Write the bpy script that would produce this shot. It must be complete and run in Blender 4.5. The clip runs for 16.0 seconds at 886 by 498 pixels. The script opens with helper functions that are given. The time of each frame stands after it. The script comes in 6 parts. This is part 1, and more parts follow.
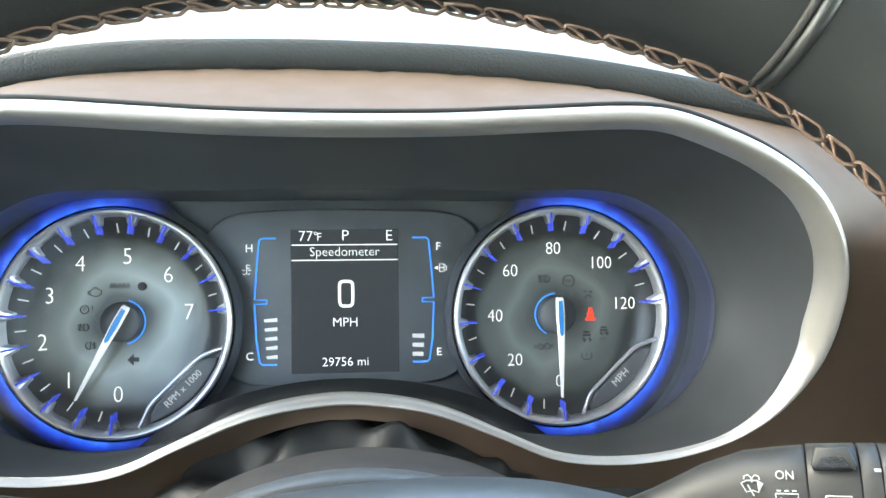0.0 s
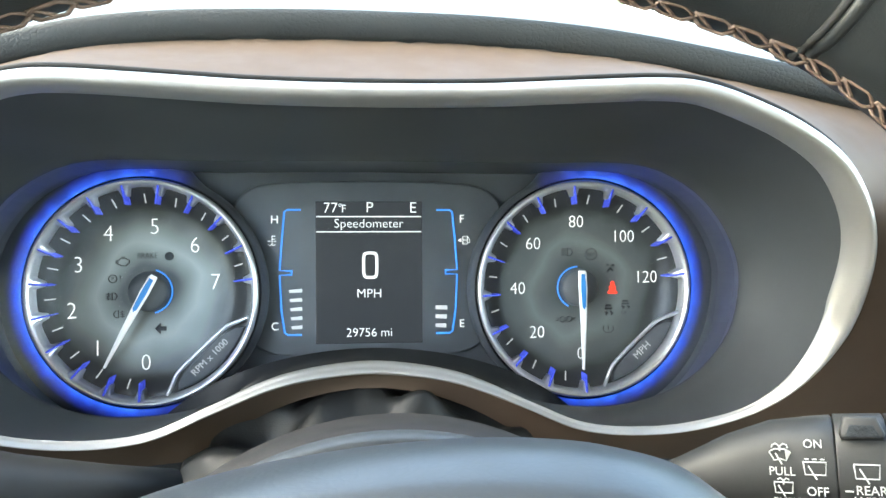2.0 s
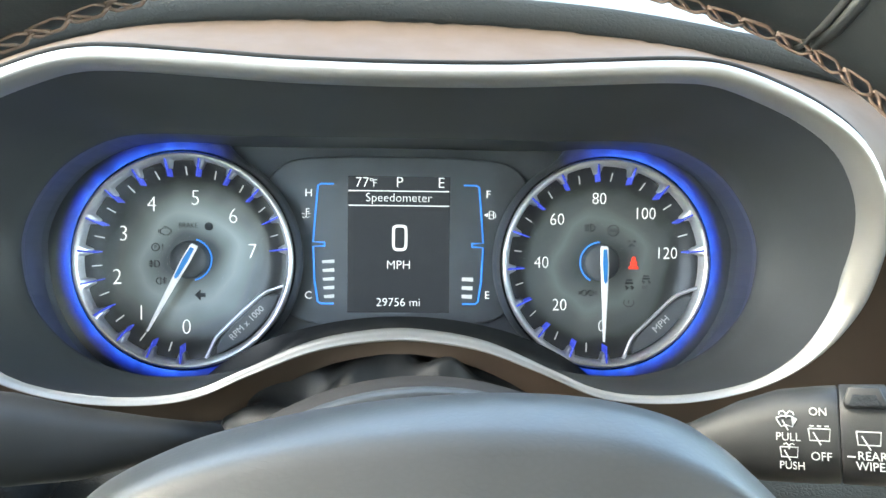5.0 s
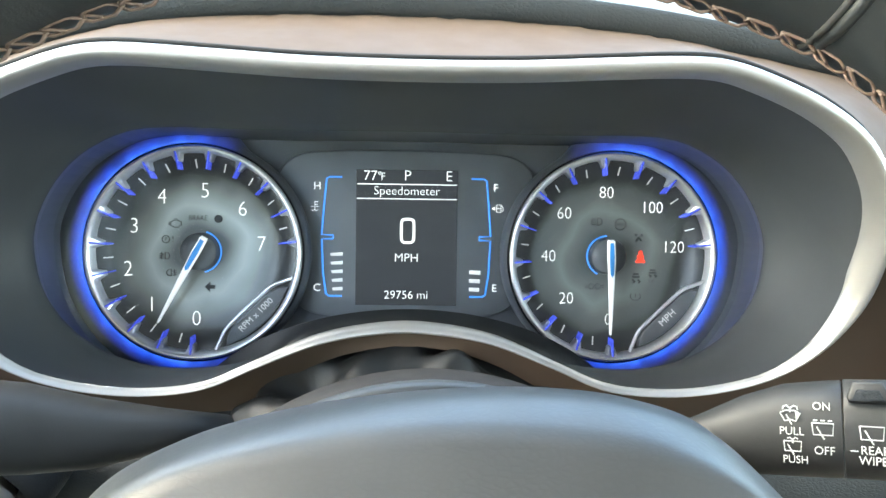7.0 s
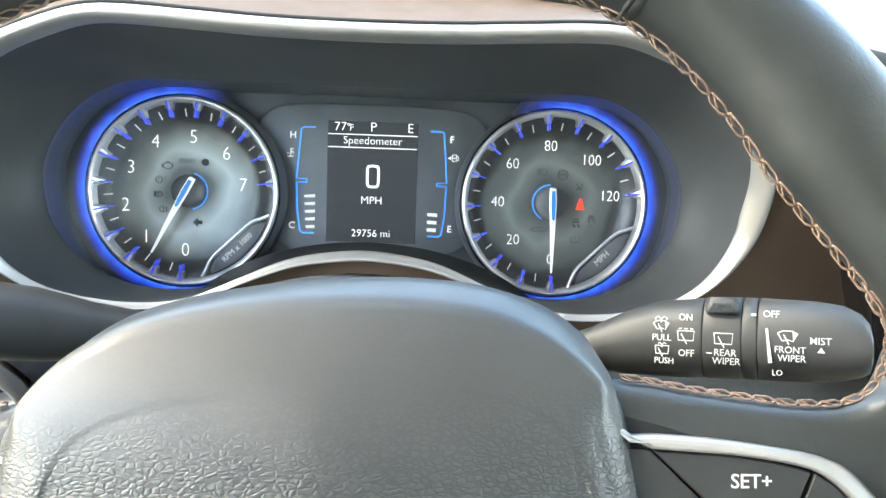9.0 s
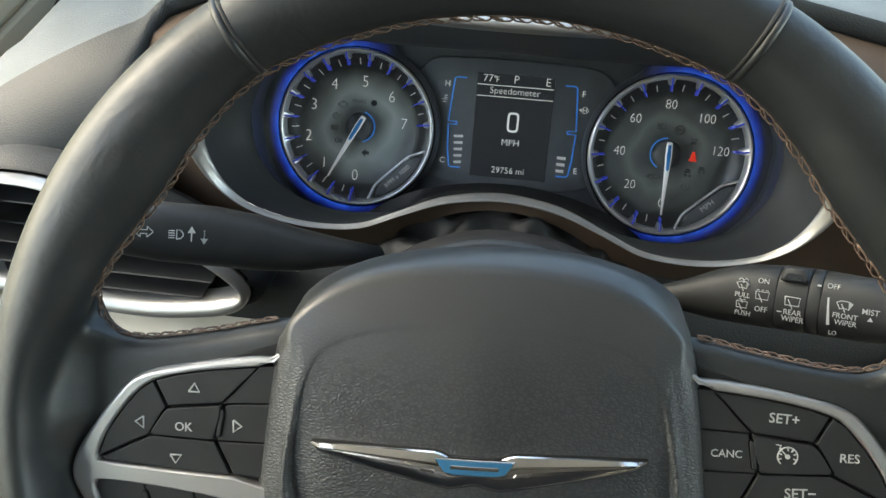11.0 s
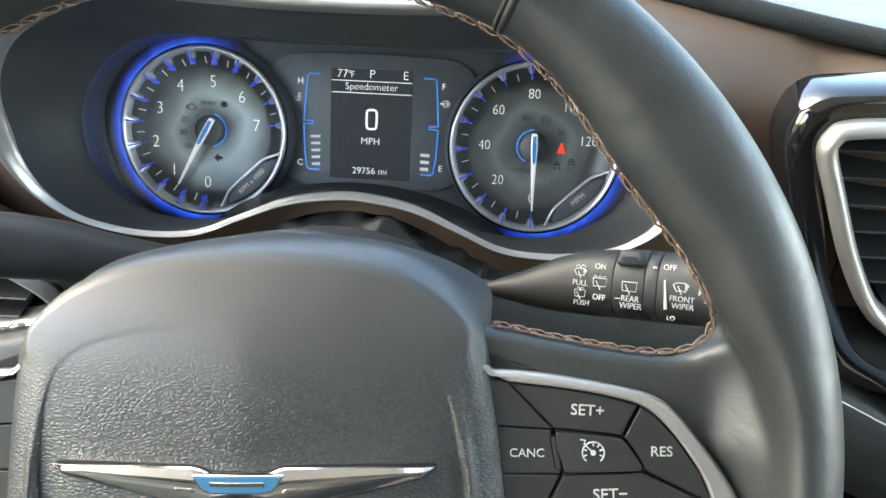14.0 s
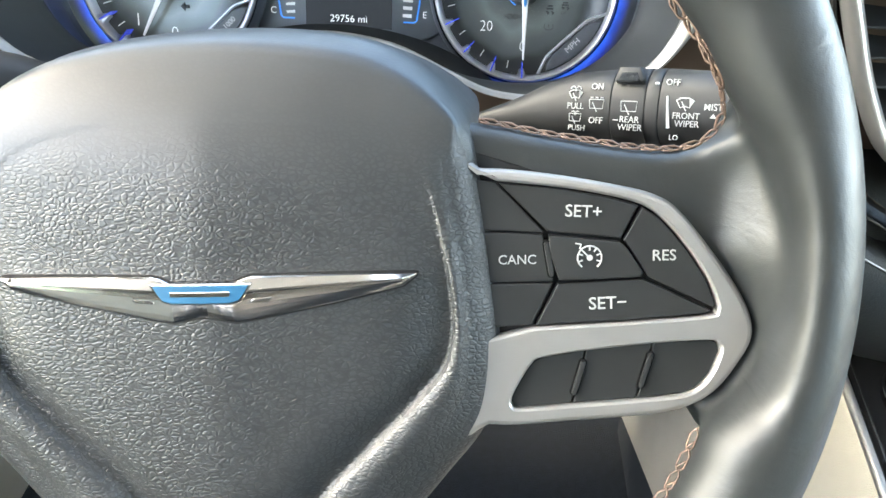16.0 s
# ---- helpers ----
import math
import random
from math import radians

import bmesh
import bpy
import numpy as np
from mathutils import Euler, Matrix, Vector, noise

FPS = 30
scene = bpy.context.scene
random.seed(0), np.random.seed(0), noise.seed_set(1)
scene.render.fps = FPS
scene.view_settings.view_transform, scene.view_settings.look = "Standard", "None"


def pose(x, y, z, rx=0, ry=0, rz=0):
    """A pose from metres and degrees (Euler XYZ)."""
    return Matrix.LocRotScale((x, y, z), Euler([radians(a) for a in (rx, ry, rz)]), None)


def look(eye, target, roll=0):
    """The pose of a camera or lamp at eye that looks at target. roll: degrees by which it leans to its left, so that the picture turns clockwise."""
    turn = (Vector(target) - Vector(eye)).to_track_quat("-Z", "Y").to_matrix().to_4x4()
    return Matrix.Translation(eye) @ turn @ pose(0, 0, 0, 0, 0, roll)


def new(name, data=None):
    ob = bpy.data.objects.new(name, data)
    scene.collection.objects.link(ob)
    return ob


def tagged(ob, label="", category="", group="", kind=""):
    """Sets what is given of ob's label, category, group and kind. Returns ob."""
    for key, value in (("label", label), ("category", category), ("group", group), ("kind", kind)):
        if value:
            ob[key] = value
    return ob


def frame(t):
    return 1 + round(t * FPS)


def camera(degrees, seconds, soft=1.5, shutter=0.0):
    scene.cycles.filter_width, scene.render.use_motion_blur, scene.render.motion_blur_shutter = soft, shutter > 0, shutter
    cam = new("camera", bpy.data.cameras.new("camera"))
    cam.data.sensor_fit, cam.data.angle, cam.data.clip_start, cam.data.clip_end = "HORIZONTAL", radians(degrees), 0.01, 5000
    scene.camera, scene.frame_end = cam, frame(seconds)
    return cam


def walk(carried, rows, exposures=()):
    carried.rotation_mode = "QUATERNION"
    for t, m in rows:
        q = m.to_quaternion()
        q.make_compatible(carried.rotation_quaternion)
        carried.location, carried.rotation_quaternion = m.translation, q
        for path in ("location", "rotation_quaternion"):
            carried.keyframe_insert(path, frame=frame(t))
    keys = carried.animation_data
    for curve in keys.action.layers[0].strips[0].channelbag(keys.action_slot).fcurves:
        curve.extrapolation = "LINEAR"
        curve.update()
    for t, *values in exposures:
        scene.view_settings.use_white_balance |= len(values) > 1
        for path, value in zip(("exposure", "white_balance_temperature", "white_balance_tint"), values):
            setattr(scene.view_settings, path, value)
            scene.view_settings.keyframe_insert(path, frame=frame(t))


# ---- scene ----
cam = camera(58.2, 16.0)
PATH = [
    (0, (0.00648, 0.02254, 1.24186), (0.11283, 0.97357, 0.95162), 1.362),
    (0.5, (0.00262, 0.02335, 1.24094), (0.10774, 0.97153, 0.94109), 1.481),
    (1, (0.00042, 0.02094, 1.24217), (0.10236, 0.96771, 0.93682), 1.535),
    (1.5, (0.00151, 0.02055, 1.24165), (0.09599, 0.96654, 0.93151), 1.458),
    (2, (-0.00103, 0.02027, 1.23998), (0.09386, 0.96378, 0.92250), 1.583),
    (2.5, (-0.00310, 0.01422, 1.24537), (0.08930, 0.95672, 0.92420), 1.632),
    (3, (-0.00742, 0.00111, 1.24625), (0.08061, 0.94157, 0.91794), 1.670),
    (3.5, (-0.00411, -0.00053, 1.24657), (0.07171, 0.93964, 0.91439), 1.556),
    (4, (-0.00716, 0.00135, 1.24724), (0.07159, 0.93838, 0.90700), 1.921),
    (4.5, (-0.00402, 0.00280, 1.24836), (0.07005, 0.93844, 0.90328), 1.977),
    (5, (-0.00336, 0.00553, 1.24394), (0.06031, 0.94129, 0.89709), 1.840),
    (7.5, (-0.00304, 0.00314, 1.24758), (0.04974, 0.93481, 0.88813), 1.889),
    (8, (0.00598, 0.00038, 1.25072), (0.05848, 0.93147, 0.88971), 1.993),
    (8.5, (0.00682, -0.01876, 1.25340), (0.06233, 0.90955, 0.88575), 2.217),
    (9, (0.02308, -0.05250, 1.25423), (0.06595, 0.86429, 0.85717), 2.826),
    (9.5, (0.01240, -0.08591, 1.26124), (0.02545, 0.79334, 0.78506), 3.160),
    (9.7, (0.00376, -0.09080, 1.25469), (-0.00000, 0.77136, 0.74807), 3.356),
    (11.8, (0.02058, -0.12482, 1.36278), (-0.08468, 0.71082, 0.82368), 1.851),
    (12, (0.04187, -0.12436, 1.36329), (-0.06634, 0.72752, 0.85086), 1.676),
    (12.5, (0.07366, -0.11789, 1.34020), (-0.03285, 0.74483, 0.84587), 0.644),
    (13, (0.07693, -0.10163, 1.30618), (0.04010, 0.76298, 0.80507), 1.994),
    (13.5, (0.06070, -0.09627, 1.29913), (0.01262, 0.76623, 0.79536), 1.936),
    (14, (0.07589, -0.09008, 1.29629), (0.03002, 0.77127, 0.79034), 1.811),
    (14.5, (0.05734, -0.09908, 1.28986), (0.00741, 0.75948, 0.77958), 1.608),
    (15, (0.07467, -0.09838, 1.26226), (0.02861, 0.74248, 0.72297), 1.791),
    (15.5, (0.08065, -0.09413, 1.25227), (0.04971, 0.72947, 0.68594), 1.889),
    (16, (0.08023, -0.08845, 1.25084), (0.04956, 0.71577, 0.65730), 1.575),
]
E0 = 3.22
walk(cam, [(t, look(eye, target, roll)) for t, eye, target, roll in PATH],
     [(0, E0 + 1.37, 7100, 0), (7.4, E0 + 1.44, 7100, 0), (8.5, E0 + 1.60, 7150, 0), (9.2, E0 + 1.50, 7150, 2), (9.7, E0 + 1.40, 7200, 2), (11.8, E0 - 0.80, 7350, 0), (12.5, E0 - 0.70, 7250, 0), (13.0, E0 + 0.68, 7150, 3), (13.6, E0 + 0.84, 7100, 3), (14, E0 + 0.80, 7100, 3), (14.5, E0 + 0.64, 7100, 3), (15, E0 + 0.88, 6950, 3), (15.5, E0 + 1.11, 6900, 3), (16, E0 + 1.19, 6900, 3)])
SKY, SUN, LIT, HALO, GLOW = 0.15, 0.20, 0.047, 0.100, 0.022

# ---- world, sun, exposure ----
world = bpy.data.worlds.new("sky")
scene.world = world
world.use_nodes = True
wn = world.node_tree.nodes
sky = wn.new("ShaderNodeTexSky")
sky.sky_type = "NISHITA"
sky.sun_disc = False
sky.sun_elevation = radians(42)
sky.sun_rotation = radians(272)
sky.air_density, sky.dust_density, sky.ozone_density = 1.0, 2.6, 1.0
wn["Background"].inputs["Strength"].default_value = SKY
world.node_tree.links.new(sky.outputs[0], wn["Background"].inputs["Color"])
sun = new("sun", bpy.data.lights.new("sun", "SUN"))
sun.data.energy, sun.data.angle, sun.data.color = SUN, radians(40), (1.0, 0.99, 0.97)
sun.matrix_world = look((-11.1, 0.39, 11.0), (0, 0, 1))

# area lamp added in the passenger's window opening, standing in for its daylight
window_light = bpy.data.lights.new("window_light", "AREA")
window_light.shape, window_light.size, window_light.size_y, window_light.energy = "RECTANGLE", 0.95, 0.42, 0.75
window_light.color = (0.92, 0.96, 1.0)
new("window_light", window_light).matrix_world = look((1.085, 0.10, 1.28), (0.0, 0.10, 1.10))

MM = 0.001


# ---- building helpers ----
def thing(name, matrix, label, category, group="", kind=""):
    ob = new(name)
    ob.empty_display_size = 0.02
    ob.matrix_world = matrix
    return tagged(ob, label, category, group, kind)


def part(name, bm, material, parent=None, label="", smooth=True, flip=False):
    """Links a bmesh as one mesh object under a thing or a part."""
    me = bpy.data.meshes.new(name)
    if flip:
        bmesh.ops.recalc_face_normals(bm, faces=bm.faces)
    bm.to_mesh(me)
    bm.free()
    if smooth:
        me.polygons.foreach_set("use_smooth", [True] * len(me.polygons))
    me.materials.append(material)
    ob = new(name, me)
    if parent is not None:
        ob.parent = parent
    if label:
        tagged(ob, label)
    return ob


def curve(pts, n=8, closed=False):
    """A smooth line through the points, n steps a span."""
    p = [Vector(q) for q in pts]
    out, k = [], len(p)
    for i in range(k if closed else k - 1):
        if closed:
            a, b, c, d = p[i - 1], p[i], p[(i + 1) % k], p[(i + 2) % k]
        else:
            a, b, c, d = p[max(i - 1, 0)], p[i], p[i + 1], p[min(i + 2, k - 1)]
        for j in range(n):
            t = j / n
            out.append(0.5 * (2 * b + (c - a) * t + (2 * a - 5 * b + 4 * c - d) * t * t + (3 * b - a - 3 * c + d) * t ** 3))
    if not closed:
        out.append(p[-1].copy())
    return out


def even(line, count, closed=False):
    """The line cut into count points at equal steps."""
    pts = list(line) + ([line[0]] if closed else [])
    run = [0.0]
    for a, b in zip(pts, pts[1:]):
        run.append(run[-1] + (b - a).length)
    out, i = [], 0
    for k in range(count):
        s = run[-1] * k / (count if closed else count - 1)
        while i < len(run) - 2 and run[i + 1] < s:
            i += 1
        f = (s - run[i]) / max(run[i + 1] - run[i], 1e-9)
        out.append(pts[i].lerp(pts[i + 1], f))
    return out


def shift(poly, d):
    """A closed flat outline (anticlockwise) moved inwards by d."""
    out, n = [], len(poly)
    for i in range(n):
        a, b, c = poly[i - 1], poly[i], poly[(i + 1) % n]
        e, f = (b - a), (c - b)
        e, f = Vector((-e.y, e.x)), Vector((-f.y, f.x))
        if e.length > 1e-9:
            e.normalize()
        if f.length > 1e-9:
            f.normalize()
        m = e + f
        m = m / max(m.dot(m) / 2, 0.5) if m.length > 1e-6 else e
        out.append(Vector((b.x + m.x * d, b.y + m.y * d)))
    return out


def loft(bm, rings, closed=True, cap0=False, cap1=False):
    vs = [[bm.verts.new(p) for p in r] for r in rings]
    n = len(rings[0])
    for a, b in zip(vs, vs[1:]):
        for i in range(n if closed else n - 1):
            j = (i + 1) % n
            bm.faces.new((a[i], a[j], b[j], b[i]))
    if cap0:
        bm.faces.new(list(reversed(vs[0])))
    if cap1:
        bm.faces.new(vs[-1])
    return vs


def slab(bm, poly, z0, z1, bev=0.0004, m=None, steps=2):
    """A plate with that outline from z0 up to z1, its upper edge rounded."""
    poly = [Vector((p[0], p[1])) for p in poly]
    area = sum(a.x * b.y - b.x * a.y for a, b in zip(poly, poly[1:] + poly[:1]))
    if area < 0:
        poly.reverse()
    rings = [[Vector((p.x, p.y, z0)) for p in poly], [Vector((p.x, p.y, z1 - bev)) for p in poly]]
    for k in range(1, steps + 1):
        a = math.pi / 2 * k / steps
        rings.append([Vector((p.x, p.y, z1 - bev + bev * math.sin(a))) for p in shift(poly, bev * (1 - math.cos(a)))])
    if m is not None:
        rings = [[m @ p for p in r] for r in rings]
    loft(bm, rings, True, False, True)
    return bm


def mm(pts):
    return [Vector((x * MM, y * MM)) for x, y in pts]


def tube(bm, path, r, segs=8, closed=False, flat=1.0, up=Vector((0, 0, 1))):
    """A round bar along the path; r may be a list."""
    n, rings = len(path), []
    for i, p in enumerate(path):
        a = path[i - 1] if (i or closed) else path[0]
        b = path[(i + 1) % n] if (i < n - 1 or closed) else path[-1]
        t = (b - a).normalized()
        s = t.cross(up)
        s = s.normalized() if s.length > 1e-6 else t.orthogonal().normalized()
        w = s.cross(t).normalized()
        rr = r[i] if isinstance(r, (list, tuple)) else r
        rings.append([p + s * (rr * math.cos(q)) + w * (rr * flat * math.sin(q)) for q in (2 * math.pi * k / segs for k in range(segs))])
    if closed:
        rings.append(rings[0])
        loft(bm, rings, True)
    else:
        loft(bm, rings, True, True, True)
    return bm


def disc(r, n=48, cx=0.0, cy=0.0, a0=0.0, a1=360.0):
    k = n if abs(a1 - a0) >= 360 else n + 1
    return [Vector((cx + r * math.cos(radians(a0 + (a1 - a0) * i / n)), cy + r * math.sin(radians(a0 + (a1 - a0) * i / n)))) for i in range(k)]


def lathe(bm, profile, n=64, cx=0.0, cy=0.0, cap=True):
    rings = [[Vector((cx + r * math.cos(2 * math.pi * i / n), cy + r * math.sin(2 * math.pi * i / n), z)) for i in range(n)] for r, z in profile]
    loft(bm, rings, True, False, cap)
    return bm


def bar(bm, a, b, w, z0, z1, m=None):
    """A flat straight stroke from a to b."""
    a, b = Vector(a), Vector(b)
    s = (b - a).normalized()
    s = Vector((-s.y, s.x)) * (w / 2)
    return slab(bm, [a - s, b - s, b + s, a + s], z0, z1, (z1 - z0) * 0.3, m, 1)


def stroke(bm, pts, w, z0, z1, m=None):
    """A flat bent stroke."""
    p = [Vector(q) for q in pts]
    left, right = [], []
    for i, q in enumerate(p):
        t = (p[min(i + 1, len(p) - 1)] - p[max(i - 1, 0)]).normalized()
        s = Vector((-t.y, t.x)) * (w / 2)
        left.append(q + s)
        right.append(q - s)
    return slab(bm, right + left[::-1], z0, z1, (z1 - z0) * 0.3, m, 1)


def lettering(name, text, size, material, parent, m, depth=0.00015, wide=1.0, bold=0.0):
    """Raised letters, centred on m."""
    cu = bpy.data.curves.new(name, "FONT")
    cu.body, cu.size, cu.align_x, cu.align_y, cu.extrude, cu.resolution_u, cu.offset = text, size, "CENTER", "CENTER", depth, 3, size * bold
    tmp = bpy.data.objects.new(name, cu)
    me = bpy.data.meshes.new_from_object(tmp)
    bpy.data.objects.remove(tmp)
    me.transform(m @ Matrix.Diagonal((wide, 1, 1, 1)))
    me.materials.clear()
    me.materials.append(material)
    ob = new(name, me)
    ob.parent = parent
    return ob


def at2(x, y, z, turn=0.0):
    return pose(x * MM, y * MM, z * MM, 0, 0, turn)


# ---- materials ----
def material(name, base, rough=0.5, metal=0.0, spec=0.5, coat=0.0, coat_rough=0.1, tint=0.0, tint_size=0.05, rough_var=0.0,
             grain=None, emit=None, power=0.0):
    """grain: (kind, size in metres, depth in metres). tint: how much the colour wanders; rough_var: how much the gloss does."""
    m = bpy.data.materials.new(name)
    m.use_nodes = True
    nt = m.node_tree
    n, l = nt.nodes, nt.links
    b = n["Principled BSDF"]
    b.inputs["Base Color"].default_value = (*base, 1)
    b.inputs["Roughness"].default_value = rough
    b.inputs["Metallic"].default_value = metal
    b.inputs["Specular IOR Level"].default_value = spec
    b.inputs["Coat Weight"].default_value = coat
    b.inputs["Coat Roughness"].default_value = coat_rough
    co = n.new("ShaderNodeTexCoord")
    if tint:
        a = n.new("ShaderNodeTexNoise")
        a.inputs["Scale"].default_value, a.inputs["Detail"].default_value = 1 / tint_size, 6
        r = n.new("ShaderNodeMapRange")
        r.inputs["From Min"].default_value, r.inputs["From Max"].default_value = 0.3, 0.7
        r.inputs["To Min"].default_value, r.inputs["To Max"].default_value = 1 - tint, 1 + tint
        x = n.new("ShaderNodeMix")
        x.data_type, x.blend_type = "RGBA", "MULTIPLY"
        x.inputs[0].default_value = 1.0
        x.inputs[6].default_value = (*base, 1)
        l.new(co.outputs["Object"], a.inputs["Vector"])
        l.new(a.outputs[0], r.inputs["Value"])
        l.new(r.outputs[0], x.inputs[7])
        l.new(x.outputs[2], b.inputs["Base Color"])
    if rough_var:
        a = n.new("ShaderNodeTexNoise")
        a.inputs["Scale"].default_value, a.inputs["Detail"].default_value = 60, 8
        r = n.new("ShaderNodeMapRange")
        r.inputs["From Min"].default_value, r.inputs["From Max"].default_value = 0.3, 0.7
        r.inputs["To Min"].default_value, r.inputs["To Max"].default_value = max(rough - rough_var, 0.02), rough + rough_var
        l.new(co.outputs["Object"], a.inputs["Vector"])
        l.new(a.outputs[0], r.inputs["Value"])
        l.new(r.outputs[0], b.inputs["Roughness"])
    if grain:
        kind, size, depth = grain
        bump = n.new("ShaderNodeBump")
        bump.inputs["Distance"].default_value = depth
        bump.inputs["Strength"].default_value = 1.0
        if kind == "leather":
            # pebbles of uneven size, longer sideways, parted by fine creases
            sc = n.new("ShaderNodeVectorMath")
            sc.operation = "MULTIPLY"
            sc.inputs[1].default_value = (0.74, 1.22, 1.0)
            wob, drift = n.new("ShaderNodeTexNoise"), n.new("ShaderNodeTexNoise")
            wob.inputs["Scale"].default_value = 0.8 / size
            drift.inputs["Scale"].default_value = 0.16 / size
            mixv, pull = n.new("ShaderNodeMix"), n.new("ShaderNodeMix")
            for q, k in ((mixv, 0.30), (pull, 0.9)):
                q.data_type, q.blend_type = "RGBA", "LINEAR_LIGHT"
                q.inputs[0].default_value = size * k
            v = n.new("ShaderNodeTexVoronoi")
            v.feature = "DISTANCE_TO_EDGE"
            v.inputs["Scale"].default_value = 1 / size
            pit = n.new("ShaderNodeMapRange")
            pit.name = "pit"
            pit.inputs["From Max"].default_value = 0.28
            pit.interpolation_type = "SMOOTHSTEP"
            fine = n.new("ShaderNodeTexNoise")
            fine.inputs["Scale"].default_value, fine.inputs["Detail"].default_value = 0.9 / size, 3
            add = n.new("ShaderNodeMath")
            add.operation, add.inputs[1].default_value = "MULTIPLY_ADD", 0.18
            l.new(co.outputs["Object"], sc.inputs[0])
            for q in (wob, drift, fine):
                l.new(sc.outputs[0], q.inputs["Vector"])
            l.new(sc.outputs[0], pull.inputs[6])
            l.new(drift.outputs["Color"], pull.inputs[7])
            l.new(pull.outputs[2], mixv.inputs[6])
            l.new(wob.outputs["Color"], mixv.inputs[7])
            l.new(mixv.outputs[2], v.inputs["Vector"])
            l.new(v.outputs["Distance"], pit.inputs["Value"])
            l.new(fine.outputs[0], add.inputs[0])
            l.new(pit.outputs[0], add.inputs[2])
            l.new(add.outputs[0], bump.inputs["Height"])
        else:
            v = n.new("ShaderNodeTexNoise")
            v.inputs["Scale"].default_value, v.inputs["Detail"].default_value = 1 / size, 5
            l.new(co.outputs["Object"], v.inputs["Vector"])
            l.new(v.outputs[0], bump.inputs["Height"])
        l.new(bump.outputs[0], b.inputs["Normal"])
    if emit:
        b.inputs["Emission Color"].default_value = (*emit, 1)
        b.inputs["Emission Strength"].default_value = power
    return m


M_LEATHER = material("smooth_leather", (0.0145, 0.0167, 0.0175), 0.455, spec=0.56, tint=0.12, tint_size=0.04, grain=("leather", 0.0007, 0.000012), rough_var=0.06)
M_AIRBAG = material("grained_vinyl", (0.017, 0.0192, 0.0216), 0.44, spec=0.75, tint=0.1, tint_size=0.03, grain=("leather", 0.0017, 0.00011), rough_var=0.04)


def fade_grain(m, low, high, least):
    """Lets the grain die out between two heights of the thing."""
    n, l = m.node_tree.nodes, m.node_tree.links
    co, sep, r = n.new("ShaderNodeTexCoord"), n.new("ShaderNodeSeparateXYZ"), n.new("ShaderNodeMapRange")
    r.name = "fade"
    r.interpolation_type = "SMOOTHSTEP"
    r.inputs["From Min"].default_value, r.inputs["From Max"].default_value = low, high
    r.inputs["To Min"].default_value, r.inputs["To Max"].default_value = 1.0, least
    l.new(co.outputs["Object"], sep.inputs[0])
    l.new(sep.outputs["Y"], r.inputs["Value"])
    for b in n:
        if b.bl_idname == "ShaderNodeBump":
            l.new(r.outputs[0], b.inputs["Strength"])


def creases(m, size, depth):
    """Faint long wrinkles over the fine grain."""
    n, l = m.node_tree.nodes, m.node_tree.links
    co, mp, no, bump = n.new("ShaderNodeTexCoord"), n.new("ShaderNodeMapping"), n.new("ShaderNodeTexNoise"), n.new("ShaderNodeBump")
    mp.inputs["Scale"].default_value = (1.0, 1.0, 0.35)
    no.inputs["Scale"].default_value, no.inputs["Detail"].default_value, no.inputs["Distortion"].default_value = 1 / size, 3, 1.2
    bump.inputs["Distance"].default_value = depth
    l.new(co.outputs["Object"], mp.inputs["Vector"])
    l.new(mp.outputs[0], no.inputs["Vector"])
    l.new(no.outputs[0], bump.inputs["Height"])
    b = n["Principled BSDF"]
    l.new(b.inputs["Normal"].links[0].from_node.outputs[0], bump.inputs["Normal"])
    l.new(bump.outputs[0], b.inputs["Normal"])


def dull_creases(m, k):
    """Less shine in the creases than on the pebbles between them stands in for crease shade, as far as the grain
    reaches.
    """
    n, l = m.node_tree.nodes, m.node_tree.links
    b = n["Principled BSDF"]
    full = b.inputs["Specular IOR Level"].default_value
    low, part_, out = n.new("ShaderNodeMath"), n.new("ShaderNodeMath"), n.new("ShaderNodeMath")
    low.operation, low.inputs[0].default_value = "SUBTRACT", 1.0
    part_.operation = "MULTIPLY"
    out.operation, out.inputs[1].default_value, out.inputs[2].default_value = "MULTIPLY_ADD", -full * (1 - k), full
    l.new(n["pit"].outputs[0], low.inputs[1])
    l.new(low.outputs[0], part_.inputs[0])
    l.new(n["fade"].outputs[0], part_.inputs[1])
    l.new(part_.outputs[0], out.inputs[0])
    l.new(out.outputs[0], b.inputs["Specular IOR Level"])


creases(M_LEATHER, 0.005, 0.00010)
creases(M_LEATHER, 0.017, 0.00040)
creases(M_AIRBAG, 0.009, 0.00012)
fade_grain(M_AIRBAG, 0.012, 0.046, 0.10)
dull_creases(M_AIRBAG, 0.72)
M_PLASTIC = material("satin_black_plastic", (0.018, 0.019, 0.020), 0.52, spec=0.32, tint=0.15, tint_size=0.02, grain=("noise", 0.0004, 0.00003), rough_var=0.05)
M_SLOT = material("slot_black", (0.004, 0.004, 0.0045), 0.8, spec=0.1)
M_KEY = material("black_key_plastic", (0.018, 0.019, 0.0198), 0.42, spec=0.32, tint=0.15, tint_size=0.02, grain=("noise", 0.0003, 0.00002), rough_var=0.05)
M_MATT = material("matt_black_plastic", (0.012, 0.012, 0.013), 0.7, spec=0.2, tint=0.2, tint_size=0.03, grain=("noise", 0.0006, 0.00004))
M_HOOD = material("hood_black", (0.033, 0.037, 0.041), 0.50, spec=0.3, tint=0.15, tint_size=0.05, grain=("noise", 0.0005, 0.00003))
M_FACE = material("cluster_black", (0.074, 0.081, 0.090), 0.4, tint=0.2, tint_size=0.03)
